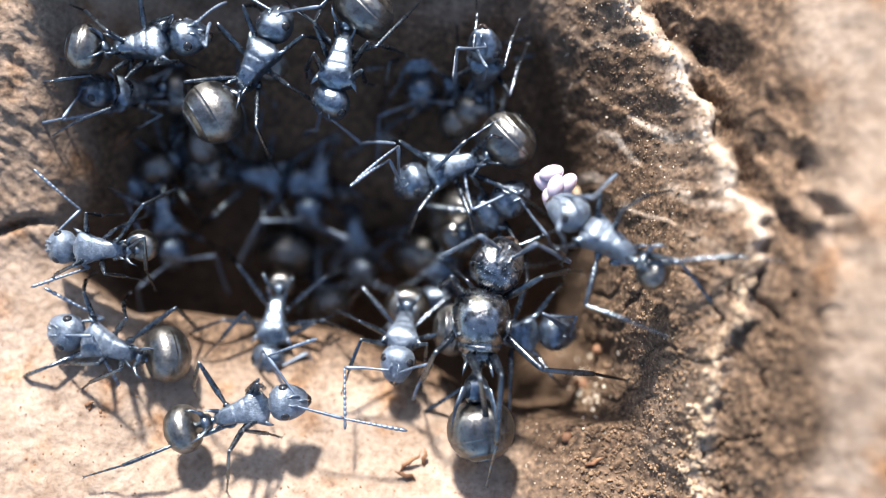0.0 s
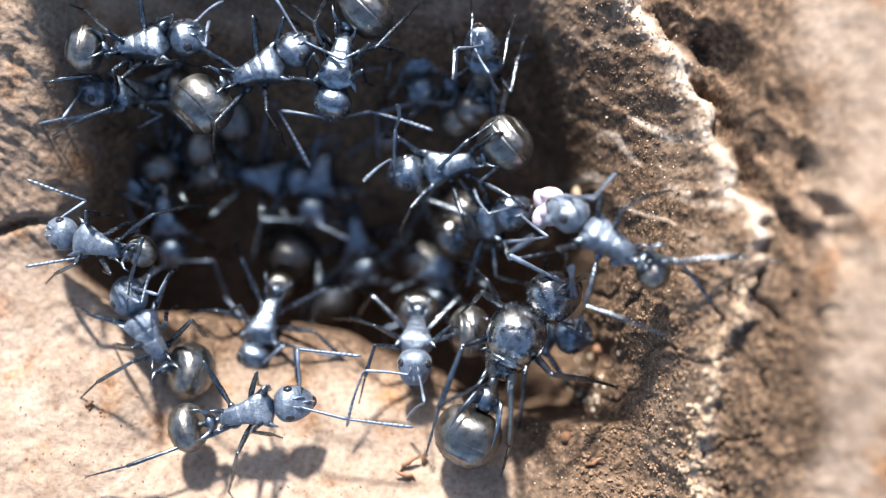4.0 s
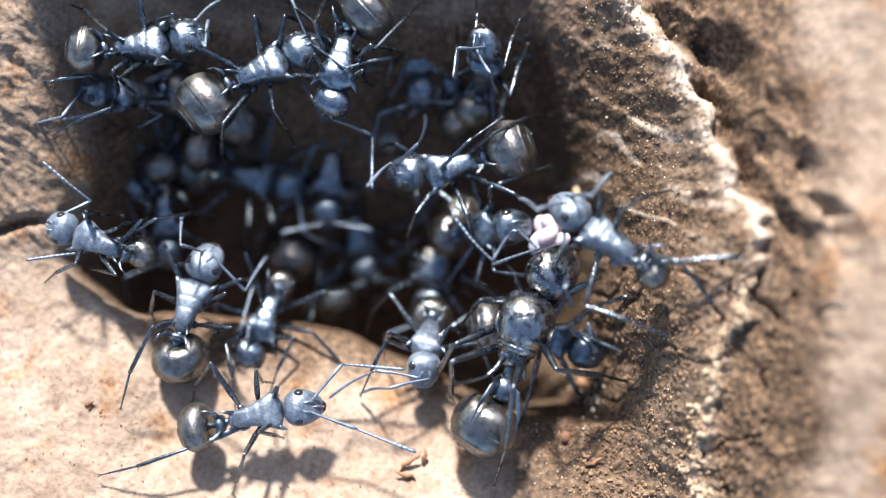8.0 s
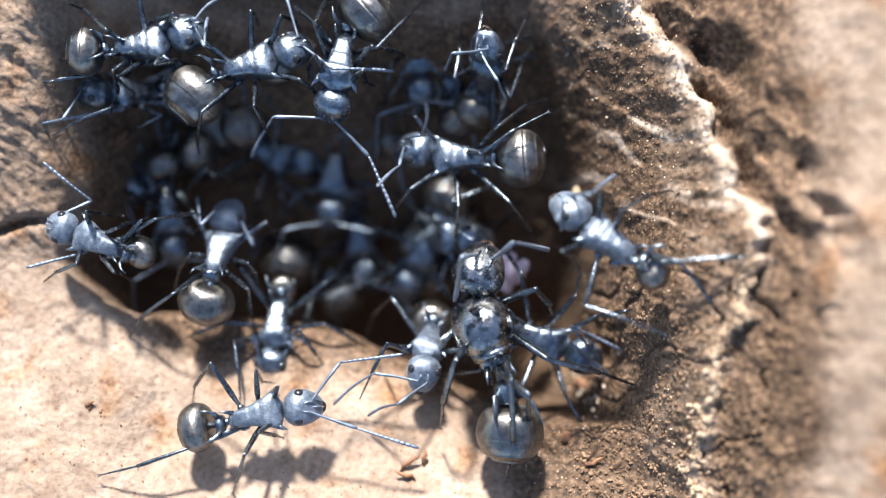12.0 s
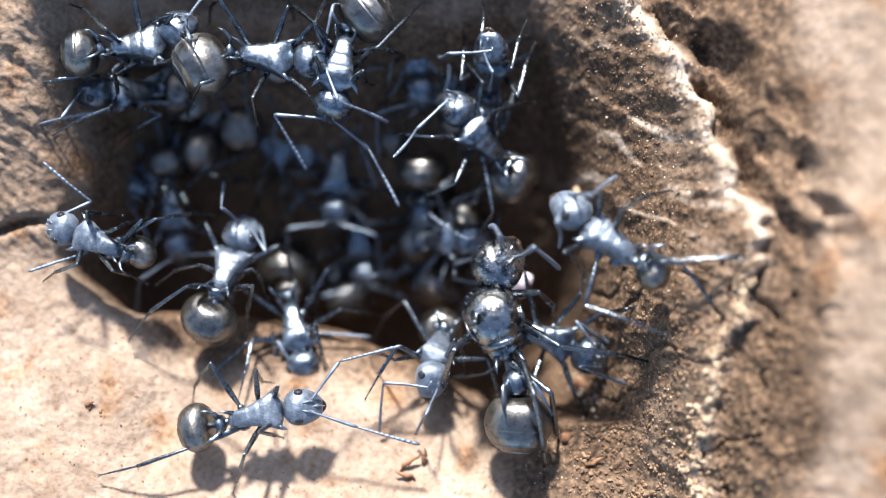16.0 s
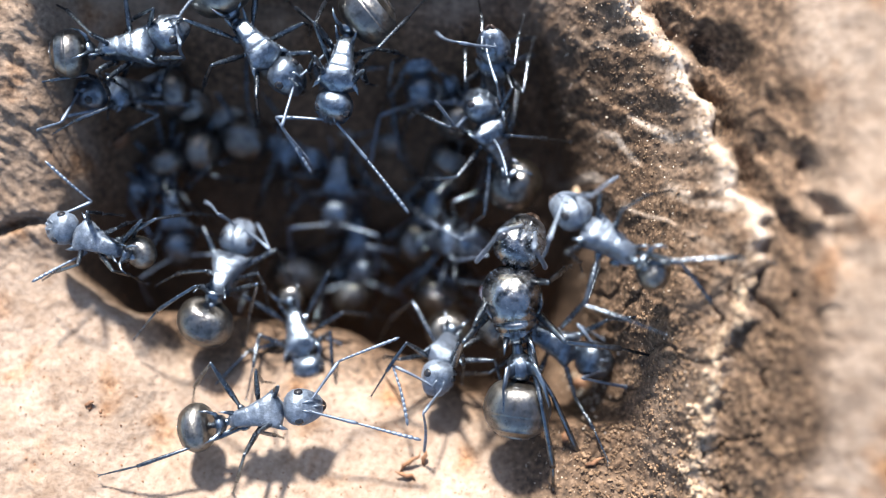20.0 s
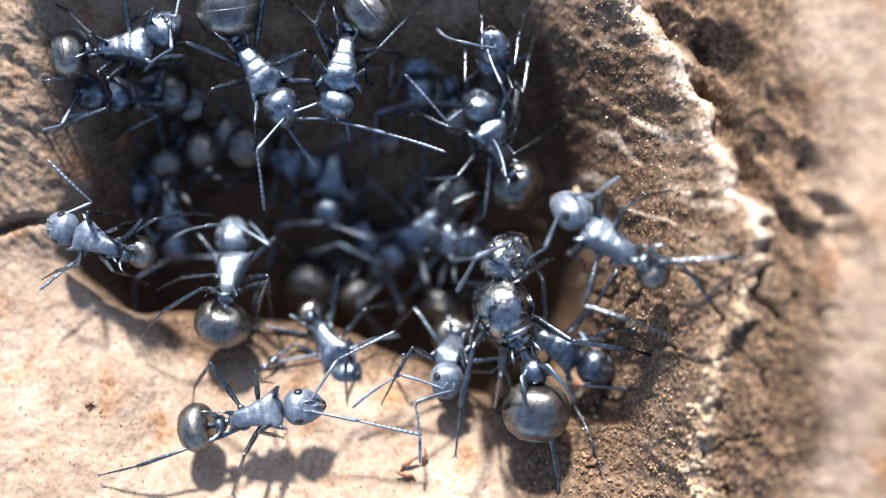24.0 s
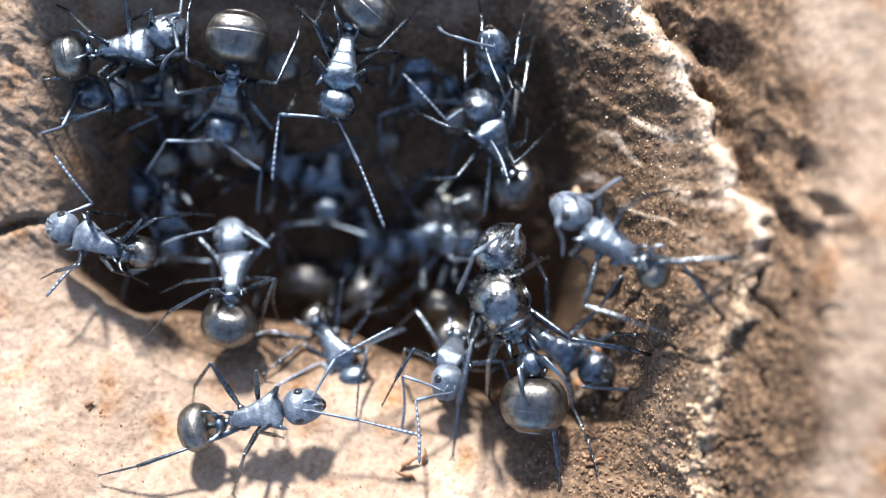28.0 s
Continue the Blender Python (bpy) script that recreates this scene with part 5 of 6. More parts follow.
ant("black worker ant with silvery down, climbing out head first", 0.976,
    [(0, -1.76, -3.62, -0.5, -97.09, 55.58, 0), (2, -1.66, -3.63, -0.5, -93.89, 55.35, 0), (3, -1.3, -3.72, -0.5, -90.42, 56.66, 0), (5.5, -1.01, -3.87, -0.5, -96.02, 59.96, 0), (8, -0.67, -3.96, -0.5, -102.21, 60.93, 0), (9.5, -0.89, -3.82, -0.5, -104.14, 61.49, 0), (11, -0.74, -4.07, -0.5, -102.54, 61.89, 0), (14.5, -0.38, -4.32, -0.5, -105.52, 61.83, 0), (17, -0.11, -4.51, -0.5, -110.08, 63.79, 0), (20, 0.12, -4.45, -0.5, -110.39, 66.18, 0), (23.5, 0.39, -4.55, -0.5, -105.63, 67.86, 0), (28, 0.44, -4.66, -0.5, -106.26, 68.43, 0)],
    [(0, -8.11, -48.2), (2, -2.71, -48.31), (3, 0.16, -50.32), (5.5, 4.4, -54.93), (8, 11.55, -55.62), (9.5, 4.33, -56.67), (11, 9.99, -57.07), (14.5, 13.15, -56.87), (17, 17.05, -59.17), (20, 15.3, -62.37), (23.5, 15.1, -64.95), (28, 19.25, -65.5)], [(0, 1.11, 20.18), (2, 0.66, 21.22), (3, 1.54, 21.15), (5.5, 2.76, 17.4), (8, 5.78, 17.24), (9.5, 4.42, 18.53), (11, 4.81, 17.37), (14.5, 6.13, 19.25), (17, 8.72, 18.7), (20, 7.55, 18.36), (23.5, 5.77, 18.28), (28, 6.31, 17.37)],
    feelers={"R": [(0, -4.59, -5.1, 1.17, -4.18, -8.03, 1.62), (3, -3.97, -5.66, 1.23, -2.37, -8.27, 1.6), (5.5, -3.61, -4.58, 1.1, -5.75, -4.21, -0.41), (8, -4.21, -5.04, 1.27, -5.57, -6.92, 0.01), (11, -4.28, -5, 1.26, -5.69, -6.91, 0.1), (14.5, -4.09, -5.53, 1.28, -3.48, -7.48, -0.39), (17, -2.93, -5.79, 1.16, -2.3, -8.23, 0.39), (20, -2.39, -4.95, 1.06, -1.55, -7.45, 1.42), (25, -2.64, -5.26, 1.11, -4.65, -6.85, 0.5), (28, -2.28, -5.31, 1.07, -1.82, -7.77, 0.22)],
             "L": [(0, -0.43, -4.84, 2.18, -1.31, -6.62, 0.45), (3, -0.43, -6.33, 2.57, -1.07, -7.84, 0.5), (8, -2.36, -5.96, 1.71, -3.74, -6.48, -0.48), (11, -2.1, -6.39, 2.15, -3.8, -7.13, 0.28), (17, -0.43, -7.03, 2.63, -0.7, -8.36, 0.37), (25, -1.28, -6.43, 1.84, -1.04, -9.05, 1.95), (28, -1.15, -6.42, 1.95, -0.95, -9.64, 2.6)]},
    legs={"R2": [(0, -3.66, -3.15, 0.46, -5.67, -2.51, -1.92), (3, -3.17, -3.27, 0.42, -5.61, -2.49, -1.46), (8, -2.41, -3.62, 0.79, -2.81, -4.86, -2.11), (17, -2.04, -4.97, 0.84, -3.58, -4.59, -1.91), (28, -1.68, -4.38, 0.5, -1.89, -5.62, -1.86)],
          "L1": [(0, -0.69, -4.06, 1.49, -0.84, -5.52, -0.99), (3, 0.29, -3.38, 0.76, 1.62, -3.53, -1.8), (8, 0.29, -3.37, 0.93, 1.34, -4.29, -1.58), (28, 0.89, -4.53, 1.62, 1.05, -6.92, 0.02)]}, silver=True)
ant("black worker ant with silvery down, on the hollow's near lip", 1.019,
    [(0, -7.74, -3.29, -2, -95.4, 17.95, 0), (3, -8.15, -3.36, -2, -106.04, 18.64, 0), (5.5, -8.14, -3.23, -2, -110.09, 18.23, 0), (8, -8.18, -3.17, -2, -112.09, 17.73, 0), (11, -7.96, -3.45, -2, -103.81, 18.04, 0), (12.5, -7.53, -3.42, -2, -92.29, 19.06, 0), (14.5, -7.01, -3.46, -2, -81.53, 19.74, 0), (17, -6.7, -3.68, -2, -71.1, 19.87, 0), (20, -6.68, -3.82, -2, -72.86, 20.07, 0), (21.5, -6.65, -3.82, -2, -70.24, 19.79, 0), (23.5, -5.36, -4.2, -2, -53.74, 20.47, 0), (25, -5.09, -4.52, -2, -53.75, 20.52, 0), (28, -5.02, -4.5, -2, -52.62, 21.04, 0)],
    [(0, -9.59, -33.2), (3, -0.65, -40.32), (5.5, -5.06, -35.99), (8, -4.09, -32.86), (11, -8.84, -32.32), (12.5, -4.25, -39.56), (14.5, -11.88, -41.83), (17, 2.25, -41.73), (20, -2.36, -44.16), (21.5, -1.16, -42.52), (23.5, -21.76, -44.3), (25, -18.71, -41.63), (28, -20.77, -43.98)], [(0, 13.54, 60), (3, 13.09, 60), (5.5, 16.28, 60), (8, 17.41, 60), (11, 9.69, 60), (12.5, 10.55, 60), (14.5, 12.6, 60), (17, 9.73, 59.02), (20, 11.65, 58.39), (21.5, 10.34, 58.47), (23.5, 14.99, 58.65), (25, 14.29, 58.96), (28, 14.32, 58.63)],
    feelers={"L": [(0, -5.81, -4.58, -1.86, -5.56, -7.08, -3), (3, -6.9, -4.66, -1.24, -4.1, -5.11, -1.44), (8, -8.76, -3.48, -0.91, -9.99, -4.04, -3.31), (11, -6.85, -3.81, -1.86, -5.92, -5.44, -3.88), (17, -5.8, -3.29, -1.75, -2.96, -3.81, -1.9), (20, -5.57, -3.55, -1.86, -3.86, -4.99, -3.48), (25, -3.56, -4.54, -1.25, -1.71, -3.91, -3.19), (28, -3.47, -4.07, -1.83, -1.73, -3.82, -3.94)],
             "R": [(0, -7.95, -4.43, 0.1, -7.03, -6.6, -1.32), (3, -8.92, -2.64, -1.8, -10.88, -2.58, -3.73), (8, -9.04, -2.38, -1.7, -8.77, -0.84, -3.97), (11, -8.73, -3.73, -0.74, -10.18, -4.67, -2.88), (17, -7.58, -3.79, -1.54, -7.51, -6.25, -2.77), (20, -7.47, -3.8, -1.65, -7.32, -6.47, -2.32), (25, -5.79, -4.32, -1.65, -8.41, -5.04, -1.13), (28, -5.92, -4.83, -1.63, -8.14, -6.57, -1.04)]},
    legs={"R1": [(0, -8.96, -2.86, -0.88, -10.44, -4.52, -1.04), (3, -8.95, -2.37, -1.24, -10.86, -2.73, -3.57), (8, -9.7, -4.22, -0.49, -9.37, -5.44, -0.07), (28, -7.63, -3.55, -1.82, -7.98, -5.52, -0.86)],
          "L1": [(0, -5.88, -3.39, -1.28, -4.29, -2.81, -3.77), (3, -6.7, -4.5, -0.75, -6.17, -6.51, -0.55), (8, -6.71, -4, -0.84, -7.71, -6.02, -0.65), (11, -6.69, -3.73, -0.7, -5.54, -5.23, -1.68), (17, -5.54, -3.34, -0.59, -5.26, -5.85, -1.47), (28, -3.38, -4.47, -0.44, -4.08, -7.39, 0.3)]},
    belly=0.62)
ant("black worker ant with silvery down, resting on the hollow's lip", 0.95,
    [(0, -14.76, 0, 1.3, 177.99, 0, 0), (1, -14.79, 0.05, 1.3, 173.99, 0, 0), (2.5, -14.8, 0.15, 1.3, 165.96, 0, 0), (5.5, -14.81, 0.24, 1.3, 158.2, 0, 0), (6.5, -14.81, 0.3, 1.3, 155.56, 0, 0), (28, -14.81, 0.3, 1.3, 155.56, 0, 0)],
    [(0, -3.38, -25.32), (1, -2.79, -23.39), (2.5, 3.26, -20.27), (5.5, 11.01, -19.52), (6.5, 10.96, -19.44), (28, 10.96, -19.44)], [(0, 60, 60), (1, 60, 60), (2.5, 60, 60), (5.5, 60, 50.36), (6.5, 60, 49.48), (28, 60, 49.48)],
    feelers={"R": [(0, -15.23, 2.24, 0.72, -17.46, 3.4, 1.66), (1.5, -15.33, 2.36, 0.8, -17.55, 3.39, 1.73), (3, -15.25, 2.36, 0.82, -17.76, 2.48, 1.81), (6, -14.91, 2.29, 0.74, -16.99, 3.64, 1.62), (17, -14.91, 2.24, 0.74, -16.99, 3.64, 1.63), (25, -14.86, 2.19, 0.72, -16.88, 3.84, 1.6), (28, -14.86, 2.12, 0.72, -16.56, 3.9, 1.48)],
             "L": [(0, -14.11, -1.34, 0.36, -17.05, -1.43, 1.46), (3, -14.94, -0.71, 0.65, -17.37, -0.85, 1.58), (5.5, -14.93, -0.42, 0.67, -17.57, -0.46, 1.69), (8, -15, -0.34, 0.69, -17.67, -0.46, 1.73), (11, -15.11, -0.34, 0.72, -17.57, -0.7, 1.67), (17, -15, -0.39, 0.69, -17.47, -0.94, 1.64), (20, -15, -0.47, 0.69, -17.36, -1.3, 1.61), (25, -14.93, -0.42, 0.67, -17.1, -1.68, 1.19), (28, -14.93, -0.42, 0.67, -16.93, -1.96, 1.47)]},
    legs={"R1": [(0, -15.04, 1.5, 2.27, -14.63, 1.41, -0.51), (28, -14.87, 1.54, 2.55, -14.46, 1.53, -0.23)],
          "R2": [(0, -13.73, 0.85, 2.43, -13.65, 1.34, -0.62), (28, -13.69, 0.85, 2.54, -13.61, 1.39, -0.5)],
          "L1": [(0, -15.42, -0.68, 2.67, -17.49, -1.45, 0.93), (28, -15.27, -0.69, 2.41, -17.68, -1.2, 1.07)],
          "L2": [(0, -14.15, -1.04, 2.58, -13.46, -1.29, -0.42), (5.5, -13.92, -1.05, 2.19, -15.9, -0.73, -0.16), (8, -13.85, -1.1, 2.01, -15.93, -0.73, -0.25), (14, -13.91, -0.93, 2.21, -13.53, -1.3, -0.84), (28, -13.91, -0.93, 2.21, -13.53, -1.3, -0.84)],
          "L3": [(0, -12.55, 0.5, 2.39, -13.13, -2.11, -0.31), (3, -12.56, 0.26, 2.37, -13.12, -3.73, 2.87), (5.5, -12.72, 0.74, 2.22, -14.75, -0.98, -0.5), (8, -12.82, 1.22, 1.85, -14.61, -0.74, -0.88), (28, -12.82, 1.22, 1.85, -14.56, -0.99, -0.71)]},
    stir=0.5, belly=0.72, silver=True)
ant("black worker ant with silvery down, crossing the pale bark", 1.05,
    [(0, -14.55, -4.22, 0.7, 160.66, 0, 0), (1.5, -14.45, -4.21, 0.7, 156.95, 0, 0), (2.5, -13.77, -4.17, 0.7, 145.52, 0, 0), (3.5, -13.17, -4.17, 0.7, 132.63, 0, 0), (5.5, -11.57, -2.62, 0.5, 82.38, -10.2, 0), (6.5, -11.18, -2.59, 0.45, 68.5, -13.39, 0), (8, -11.16, -2.5, 0.35, 74.92, -19.13, 0), (9, -11.04, -2.05, 0.25, 72.77, -23.78, 0), (9.5, -10.64, -1.31, 0, 71.91, -27.22, 0), (10, -10.37, -0.66, -0.4, 68.76, -34.15, 0), (11, -10.11, -0.18, -0.8, 85.47, -41.13, 0), (12.5, -10.09, -0.18, -0.8, 84.18, -41.07, 0), (14.5, -9.76, -0.69, -0.7, 77.25, -39.13, 0), (17, -9.66, -1.16, -0.7, 76.59, -40.3, 0), (21.5, -9.91, -1.12, -0.7, 76.36, -41.32, 0), (23.5, -9.62, -1.13, -0.7, 88.31, -40.37, 0), (25, -9.41, -1.13, -0.7, 95.62, -40.25, 0), (28, -9.41, -1.13, -0.7, 95.62, -40.25, 0)],
    [(0, 6.49, -7.88), (1.5, 6.18, -7.54), (2.5, 8.79, -8.19), (3.5, 1.98, -8.78), (5.5, -24.5, -4.5), (6.5, -10.11, 4.6), (8, -6.7, 11.84), (9, -3.03, 16.17), (9.5, -5.91, 15.07), (10, -0.41, 19.85), (11, -6.96, 21.02), (12.5, -6.83, 19.45), (14.5, -3.14, 22.72), (17, -8.17, 27.03), (21.5, -5.41, 27.62), (23.5, 3.36, 25.95), (25, 7.05, 27.36), (28, 9.67, 27.26)], [(0, 28.81, 29.02), (1.5, 34.03, 29.14), (2.5, 49.36, 33.34), (3.5, 60, 34.16), (5.5, 31.05, 41.62), (6.5, 48.08, 40.68), (8, 26.88, 54.79), (9, 16.83, 58.02), (9.5, 21.82, 60), (10, 32.99, 60), (11, -28.04, 60), (12.5, -24.93, 60), (14.5, -11.3, 60), (17, -32.73, 60), (21.5, -20.98, 60), (23.5, -30.67, 60), (25, -42.06, 60), (28, -40.79, 59.86)],
    feelers={"L": [(0, -14.98, -3.7, 1.62, -14.2, -6.04, 0.23), (2, -17.39, -1.05, 1.31, -18.09, -2.75, -0.85), (3.5, -13.29, -2.95, 2.04, -13.23, -1.33, -0.3), (5.5, -11.53, 0.4, 2.34, -11.69, 1.68, -0.19), (8, -11.07, 0.16, 2.28, -11.56, 1.55, -0.15), (11, -10.91, 0.93, -0.05, -11.72, 2.29, -2.4), (17, -9.4, 1.9, 0.58, -9.77, 3.3, -1.86), (25, -10.47, 0.86, 0.75, -12.54, 0.05, -1.02), (28, -10.22, 0.78, 0.8, -12.57, 0.18, -0.66)],
             "R": [(0, -14.8, -3.05, 0.31, -17.41, -1.54, 1.26), (2, -14.49, -2.59, 2.03, -16.69, -1.56, 0.57), (3.5, -13.01, -2.22, 2.18, -13.01, -1.08, -0.42), (5.5, -9.03, -1.04, 1.79, -8.81, -0.07, -0.87), (8, -8.59, -2.02, 0.04, -8.14, -0.34, -2.2), (11, -8.71, -0.07, -1.72, -9.44, 1.02, -4.24), (17, -7.73, -0.08, 0.24, -8.4, 1.23, -2.19), (25, -7.75, 0.18, -0.63, -9.18, 1.25, -2.84), (28, -7.79, 0.05, -0.86, -9.23, 0.99, -3.12)]},
    legs={"R3": [(0, -11.69, -2.55, 0.5, -11.1, -4.03, -2.57), (3.5, -10.94, -2.96, 1.85, -10.71, -4.76, -1.99), (5.5, -9.86, -3.16, 2.37, -9.74, -4.22, -1.7), (8, -9.02, -3.32, 1.87, -11.15, -4.21, -1.64), (11, -8.39, -1.77, 1.36, -8.84, -3.49, -2.45), (17, -8.11, -1.53, 1.57, -9.25, -3.71, -1.84), (28, -7.24, -1.29, 1.28, -8.65, -4.19, -1.41)],
          "L3": [(0, -13.42, -5.01, 2.79, -16.54, -6.29, 0.28), (3.5, -13.16, -5.12, 2.87, -16.62, -6.22, 0.76), (5.5, -12, -3.13, 2.8, -14.06, -6.68, 1.87), (9, -12.12, -3.26, 2.62, -14.09, -6.91, 1.92), (11, -11.8, -2.02, 1.33, -14.72, -3.91, -1.04), (17, -10.68, -1.51, 1.94, -14.07, -3.65, 0.66), (28, -9.95, -1.75, 1.99, -13.4, -3.54, 0.4)],
          "R2": [(0, -13.44, -2.95, 1.93, -14.6, -1.86, -1.09), (3.5, -12.17, -3.29, 2.19, -13.4, -2.62, -0.92), (5.5, -10.2, -2.47, 1.96, -9.68, -2.13, -1.4), (8, -9.37, -1.9, 1.34, -10.77, -2.66, -1.68), (11, -8.53, -0.57, 0.62, -8.61, -1.66, -2.62), (17, -8.27, -0.94, 0.71, -8.07, -1.92, -2.56), (28, -7.34, -1.32, 0.35, -8.01, -3.47, -2.21)],
          "L2": [(0, -14.49, -4.82, 2.37, -17.26, -5.03, 0.37), (3.5, -13.32, -4.83, 2.34, -15.67, -4.33, -0.08), (5.5, -12.21, -1.87, 2.06, -13.13, -3.38, -0.86), (8, -12.27, -1.81, 1.83, -13.27, -3.64, -0.88), (11, -11.06, -0.08, 0.88, -12.37, -1.63, -1.86), (17, -10.42, -0.81, 0.98, -13.18, -1.1, -1.02), (28, -9.79, -1.3, 1.06, -12.79, -1.59, -0.55)]},
    belly=1.12, silver=True)
ant("black worker ant with silvery down, standing on sunlit pale bark", 1.02,
    [(0, -8.54, -6.91, 1.9, 16.46, 0, -8), (1.5, -8.4, -6.92, 1.9, 15.2, 0, -8), (3.5, -8.37, -6.93, 1.9, 14.32, 0, -8), (5.5, -8.22, -6.98, 1.9, 15.62, 0, -8), (6.5, -7.96, -7.02, 1.9, 13.47, 0, -8), (8, -7.93, -7.03, 1.9, 13.9, 0, -8), (28, -7.93, -7.03, 1.9, 13.9, 0, -8)],
    [(0, -10.86, -8.88), (1.5, -7.37, -8), (3.5, -6.31, -7.69), (5.5, -11.38, -7.76), (6.5, -10.41, -7.47), (8, -12.03, -7.76), (28, -9.02, -7.49)], [(0, -1.19, 9.8), (1.5, -1.35, 9.7), (3.5, 0.19, 9.9), (5.5, -6.22, 10.5), (6.5, -5.32, 10.6), (8, -6.63, 10.6), (28, -6.63, 10.6)],
    feelers={"L": [(0, -7.48, -4.39, 2.19, -5.18, -3.68, 3.52), (2, -6.67, -4.16, 2.07, -4.47, -3.89, 3.7), (3.5, -6.55, -4.09, 2.05, -3.75, -4.44, 1.85), (5.5, -4.8, -4.68, 2.76, -2.8, -4.49, 4.63), (8, -3.99, -4.54, 1.86, -1.39, -5.05, 2.63), (11, -4.13, -4.49, 1.86, -1.47, -4.52, 2.55), (14.5, -4.13, -4.49, 1.86, -1.18, -4.07, 1.75), (17, -4.18, -4.42, 1.86, -1.11, -3.88, 1.74), (20, -4.13, -4.35, 1.86, -1.25, -3.54, 1.72), (25, -4.18, -4.18, 1.85, -1.54, -3.16, 1.69), (28, -4.23, -4.06, 1.85, -1.59, -3.06, 1.69)],
             "R": [(0, -4.11, -7.18, 2.12, -0.86, -7.8, 2.16), (3.5, -4.01, -7.09, 2.39, -1.16, -7.29, 2.35), (5.5, -3.43, -7.49, 2.18, -0.91, -8.16, 3.06), (8, -3.07, -7.79, 2.23, -0.56, -8.64, 2.97), (11, -3.19, -7.72, 2.22, -0.52, -8.57, 2.35), (17, -3.43, -7.55, 2.2, -0.43, -8.34, 2.32), (20, -3.39, -7.41, 2.18, -0.38, -8.18, 2.29), (25, -3.44, -7.25, 2.15, -0.43, -7.88, 2.23), (28, -3.44, -7.25, 2.15, -0.52, -7.95, 2.24)]},
    legs={"R3": [(0, -11.61, -8.34, 2.35, -15.39, -9.85, 2.61), (5.5, -11.37, -8.52, 2.38, -15.21, -9.77, 2.94), (8, -11.2, -8.56, 2.4, -15.05, -9.9, 2.36), (28, -11.2, -8.56, 2.4, -15.05, -9.9, 2.36)],
          "R2": [(0, -8.81, -8.35, 3.29, -9.31, -10.8, 1.17), (5.5, -8.34, -8.46, 3.31, -9.24, -10.8, 1.17), (8, -8.18, -8.49, 3.3, -9.12, -10.89, 1.17), (28, -8.18, -8.49, 3.3, -9.12, -10.89, 1.17)],
          "R1": [(0, -8.22, -7.45, 3.37, -6.67, -8.12, 0.87), (5.5, -7.74, -7.51, 3.41, -6.62, -8.2, 0.7), (8, -7.56, -7.51, 3.4, -6.58, -8.26, 0.65), (28, -7.56, -7.51, 3.4, -6.58, -8.26, 0.65)],
          "L3": [(0, -10.2, -4.75, 2.59, -11.14, -6.59, 0.03), (5.5, -9.93, -4.76, 2.45, -11.35, -6.47, -0.01), (8, -9.77, -4.8, 2.33, -11.29, -6.52, 0.01), (28, -9.77, -4.8, 2.33, -11.29, -6.52, 0.01)],
          "L2": [(0, -7.67, -5.42, 2.93, -9.06, -6.65, 0.18), (5.5, -7.79, -5.06, 2.74, -7.85, -6.32, -0.33), (8, -7.79, -5.06, 2.75, -7.8, -6.31, -0.32), (28, -7.79, -5.06, 2.75, -7.8, -6.31, -0.32)],
          "L1": [(0, -7.67, -5.57, 3.16, -7.56, -6.32, 0.24), (8, -6.82, -5.68, 3.09, -7.6, -6.43, 0.28), (28, -6.82, -5.68, 3.09, -7.6, -6.43, 0.28)]},
    stir=0.25, belly=0.96, stretch=1.0, reach=0.3, silver=True)
ant("black worker ant with silvery down, in shade below the lip", 0.976,
    [(0, -13.53, 1.64, -4.7, -79.9, 0, 0), (8, -13.46, 1.64, -4.7, -83.75, 0, 0), (17, -13.13, 1.95, -4.7, -80.27, 0, 0), (28, -13.23, 1.86, -4.7, -85.91, 0, 0)],
    [(0, 8.16, -9.47), (8, -5.93, -9.18), (17, 2.92, -8.5), (28, -2.11, -8.35)], [(0, -0.99, -10.07), (8, 4.4, -10.15), (17, -0.45, -10.48), (28, 6.91, -9.82)],
    legs={"L2": [(0, -12.91, 1.89, -3.16, -14, 4.65, -4.26), (28, -12.91, 2.16, -3.16, -13.77, 4.58, -4.91)],
          "R2": [(0, -13.83, 1.89, -3.17, -15.99, 2.94, -2.82), (28, -13.73, 2.43, -3.24, -15.17, 3.12, -5.98)]},
    )
ant("black worker ant with silvery down, halfway down the dark hollow", 1.05,
    [(0, -6.18, 3.77, -6.1, -104.25, 5.2, 0), (3, -6.18, 3.77, -6.1, -104.25, 5.2, 0), (8, -5.61, 3.77, -6.1, -96.99, 5.32, 0), (17, -5.19, 3.77, -6.1, -94.02, 5.35, 0), (20, -5.19, 3.7, -6.1, -93.77, 5.02, 0), (25, -5.56, 3.77, -6.1, -96.99, 5.32, 0), (28, -5.54, 3.81, -6.1, -96.5, 5.55, 0)],
    [(0, -0.83, -13.77), (3, -0.83, -13.77), (8, 7.11, -16.05), (17, -0.16, -16.2), (20, -0.42, -14.64), (25, -1.13, -16.72), (28, 0.36, -17.97)], [(0, -8.64, -16.6), (3, -8.64, -16.6), (8, -5.45, -17.97), (17, -5.32, -18.24), (20, -5.33, -16.75), (25, -2.48, -18.1), (28, -3.34, -19.13)],
    legs={"L1": [(0, -8.29, 3.13, -6.1, -9.93, 0.03, -5.8), (28, -8.01, 2.57, -6.07, -9.09, 0.03, -7.49)],
          "R1": [(0, -4.68, 2.88, -6.66, -4.27, 0.92, -8.86), (28, -4.08, 2.86, -6.28, -3.92, 0.32, -8.05)]},
    )
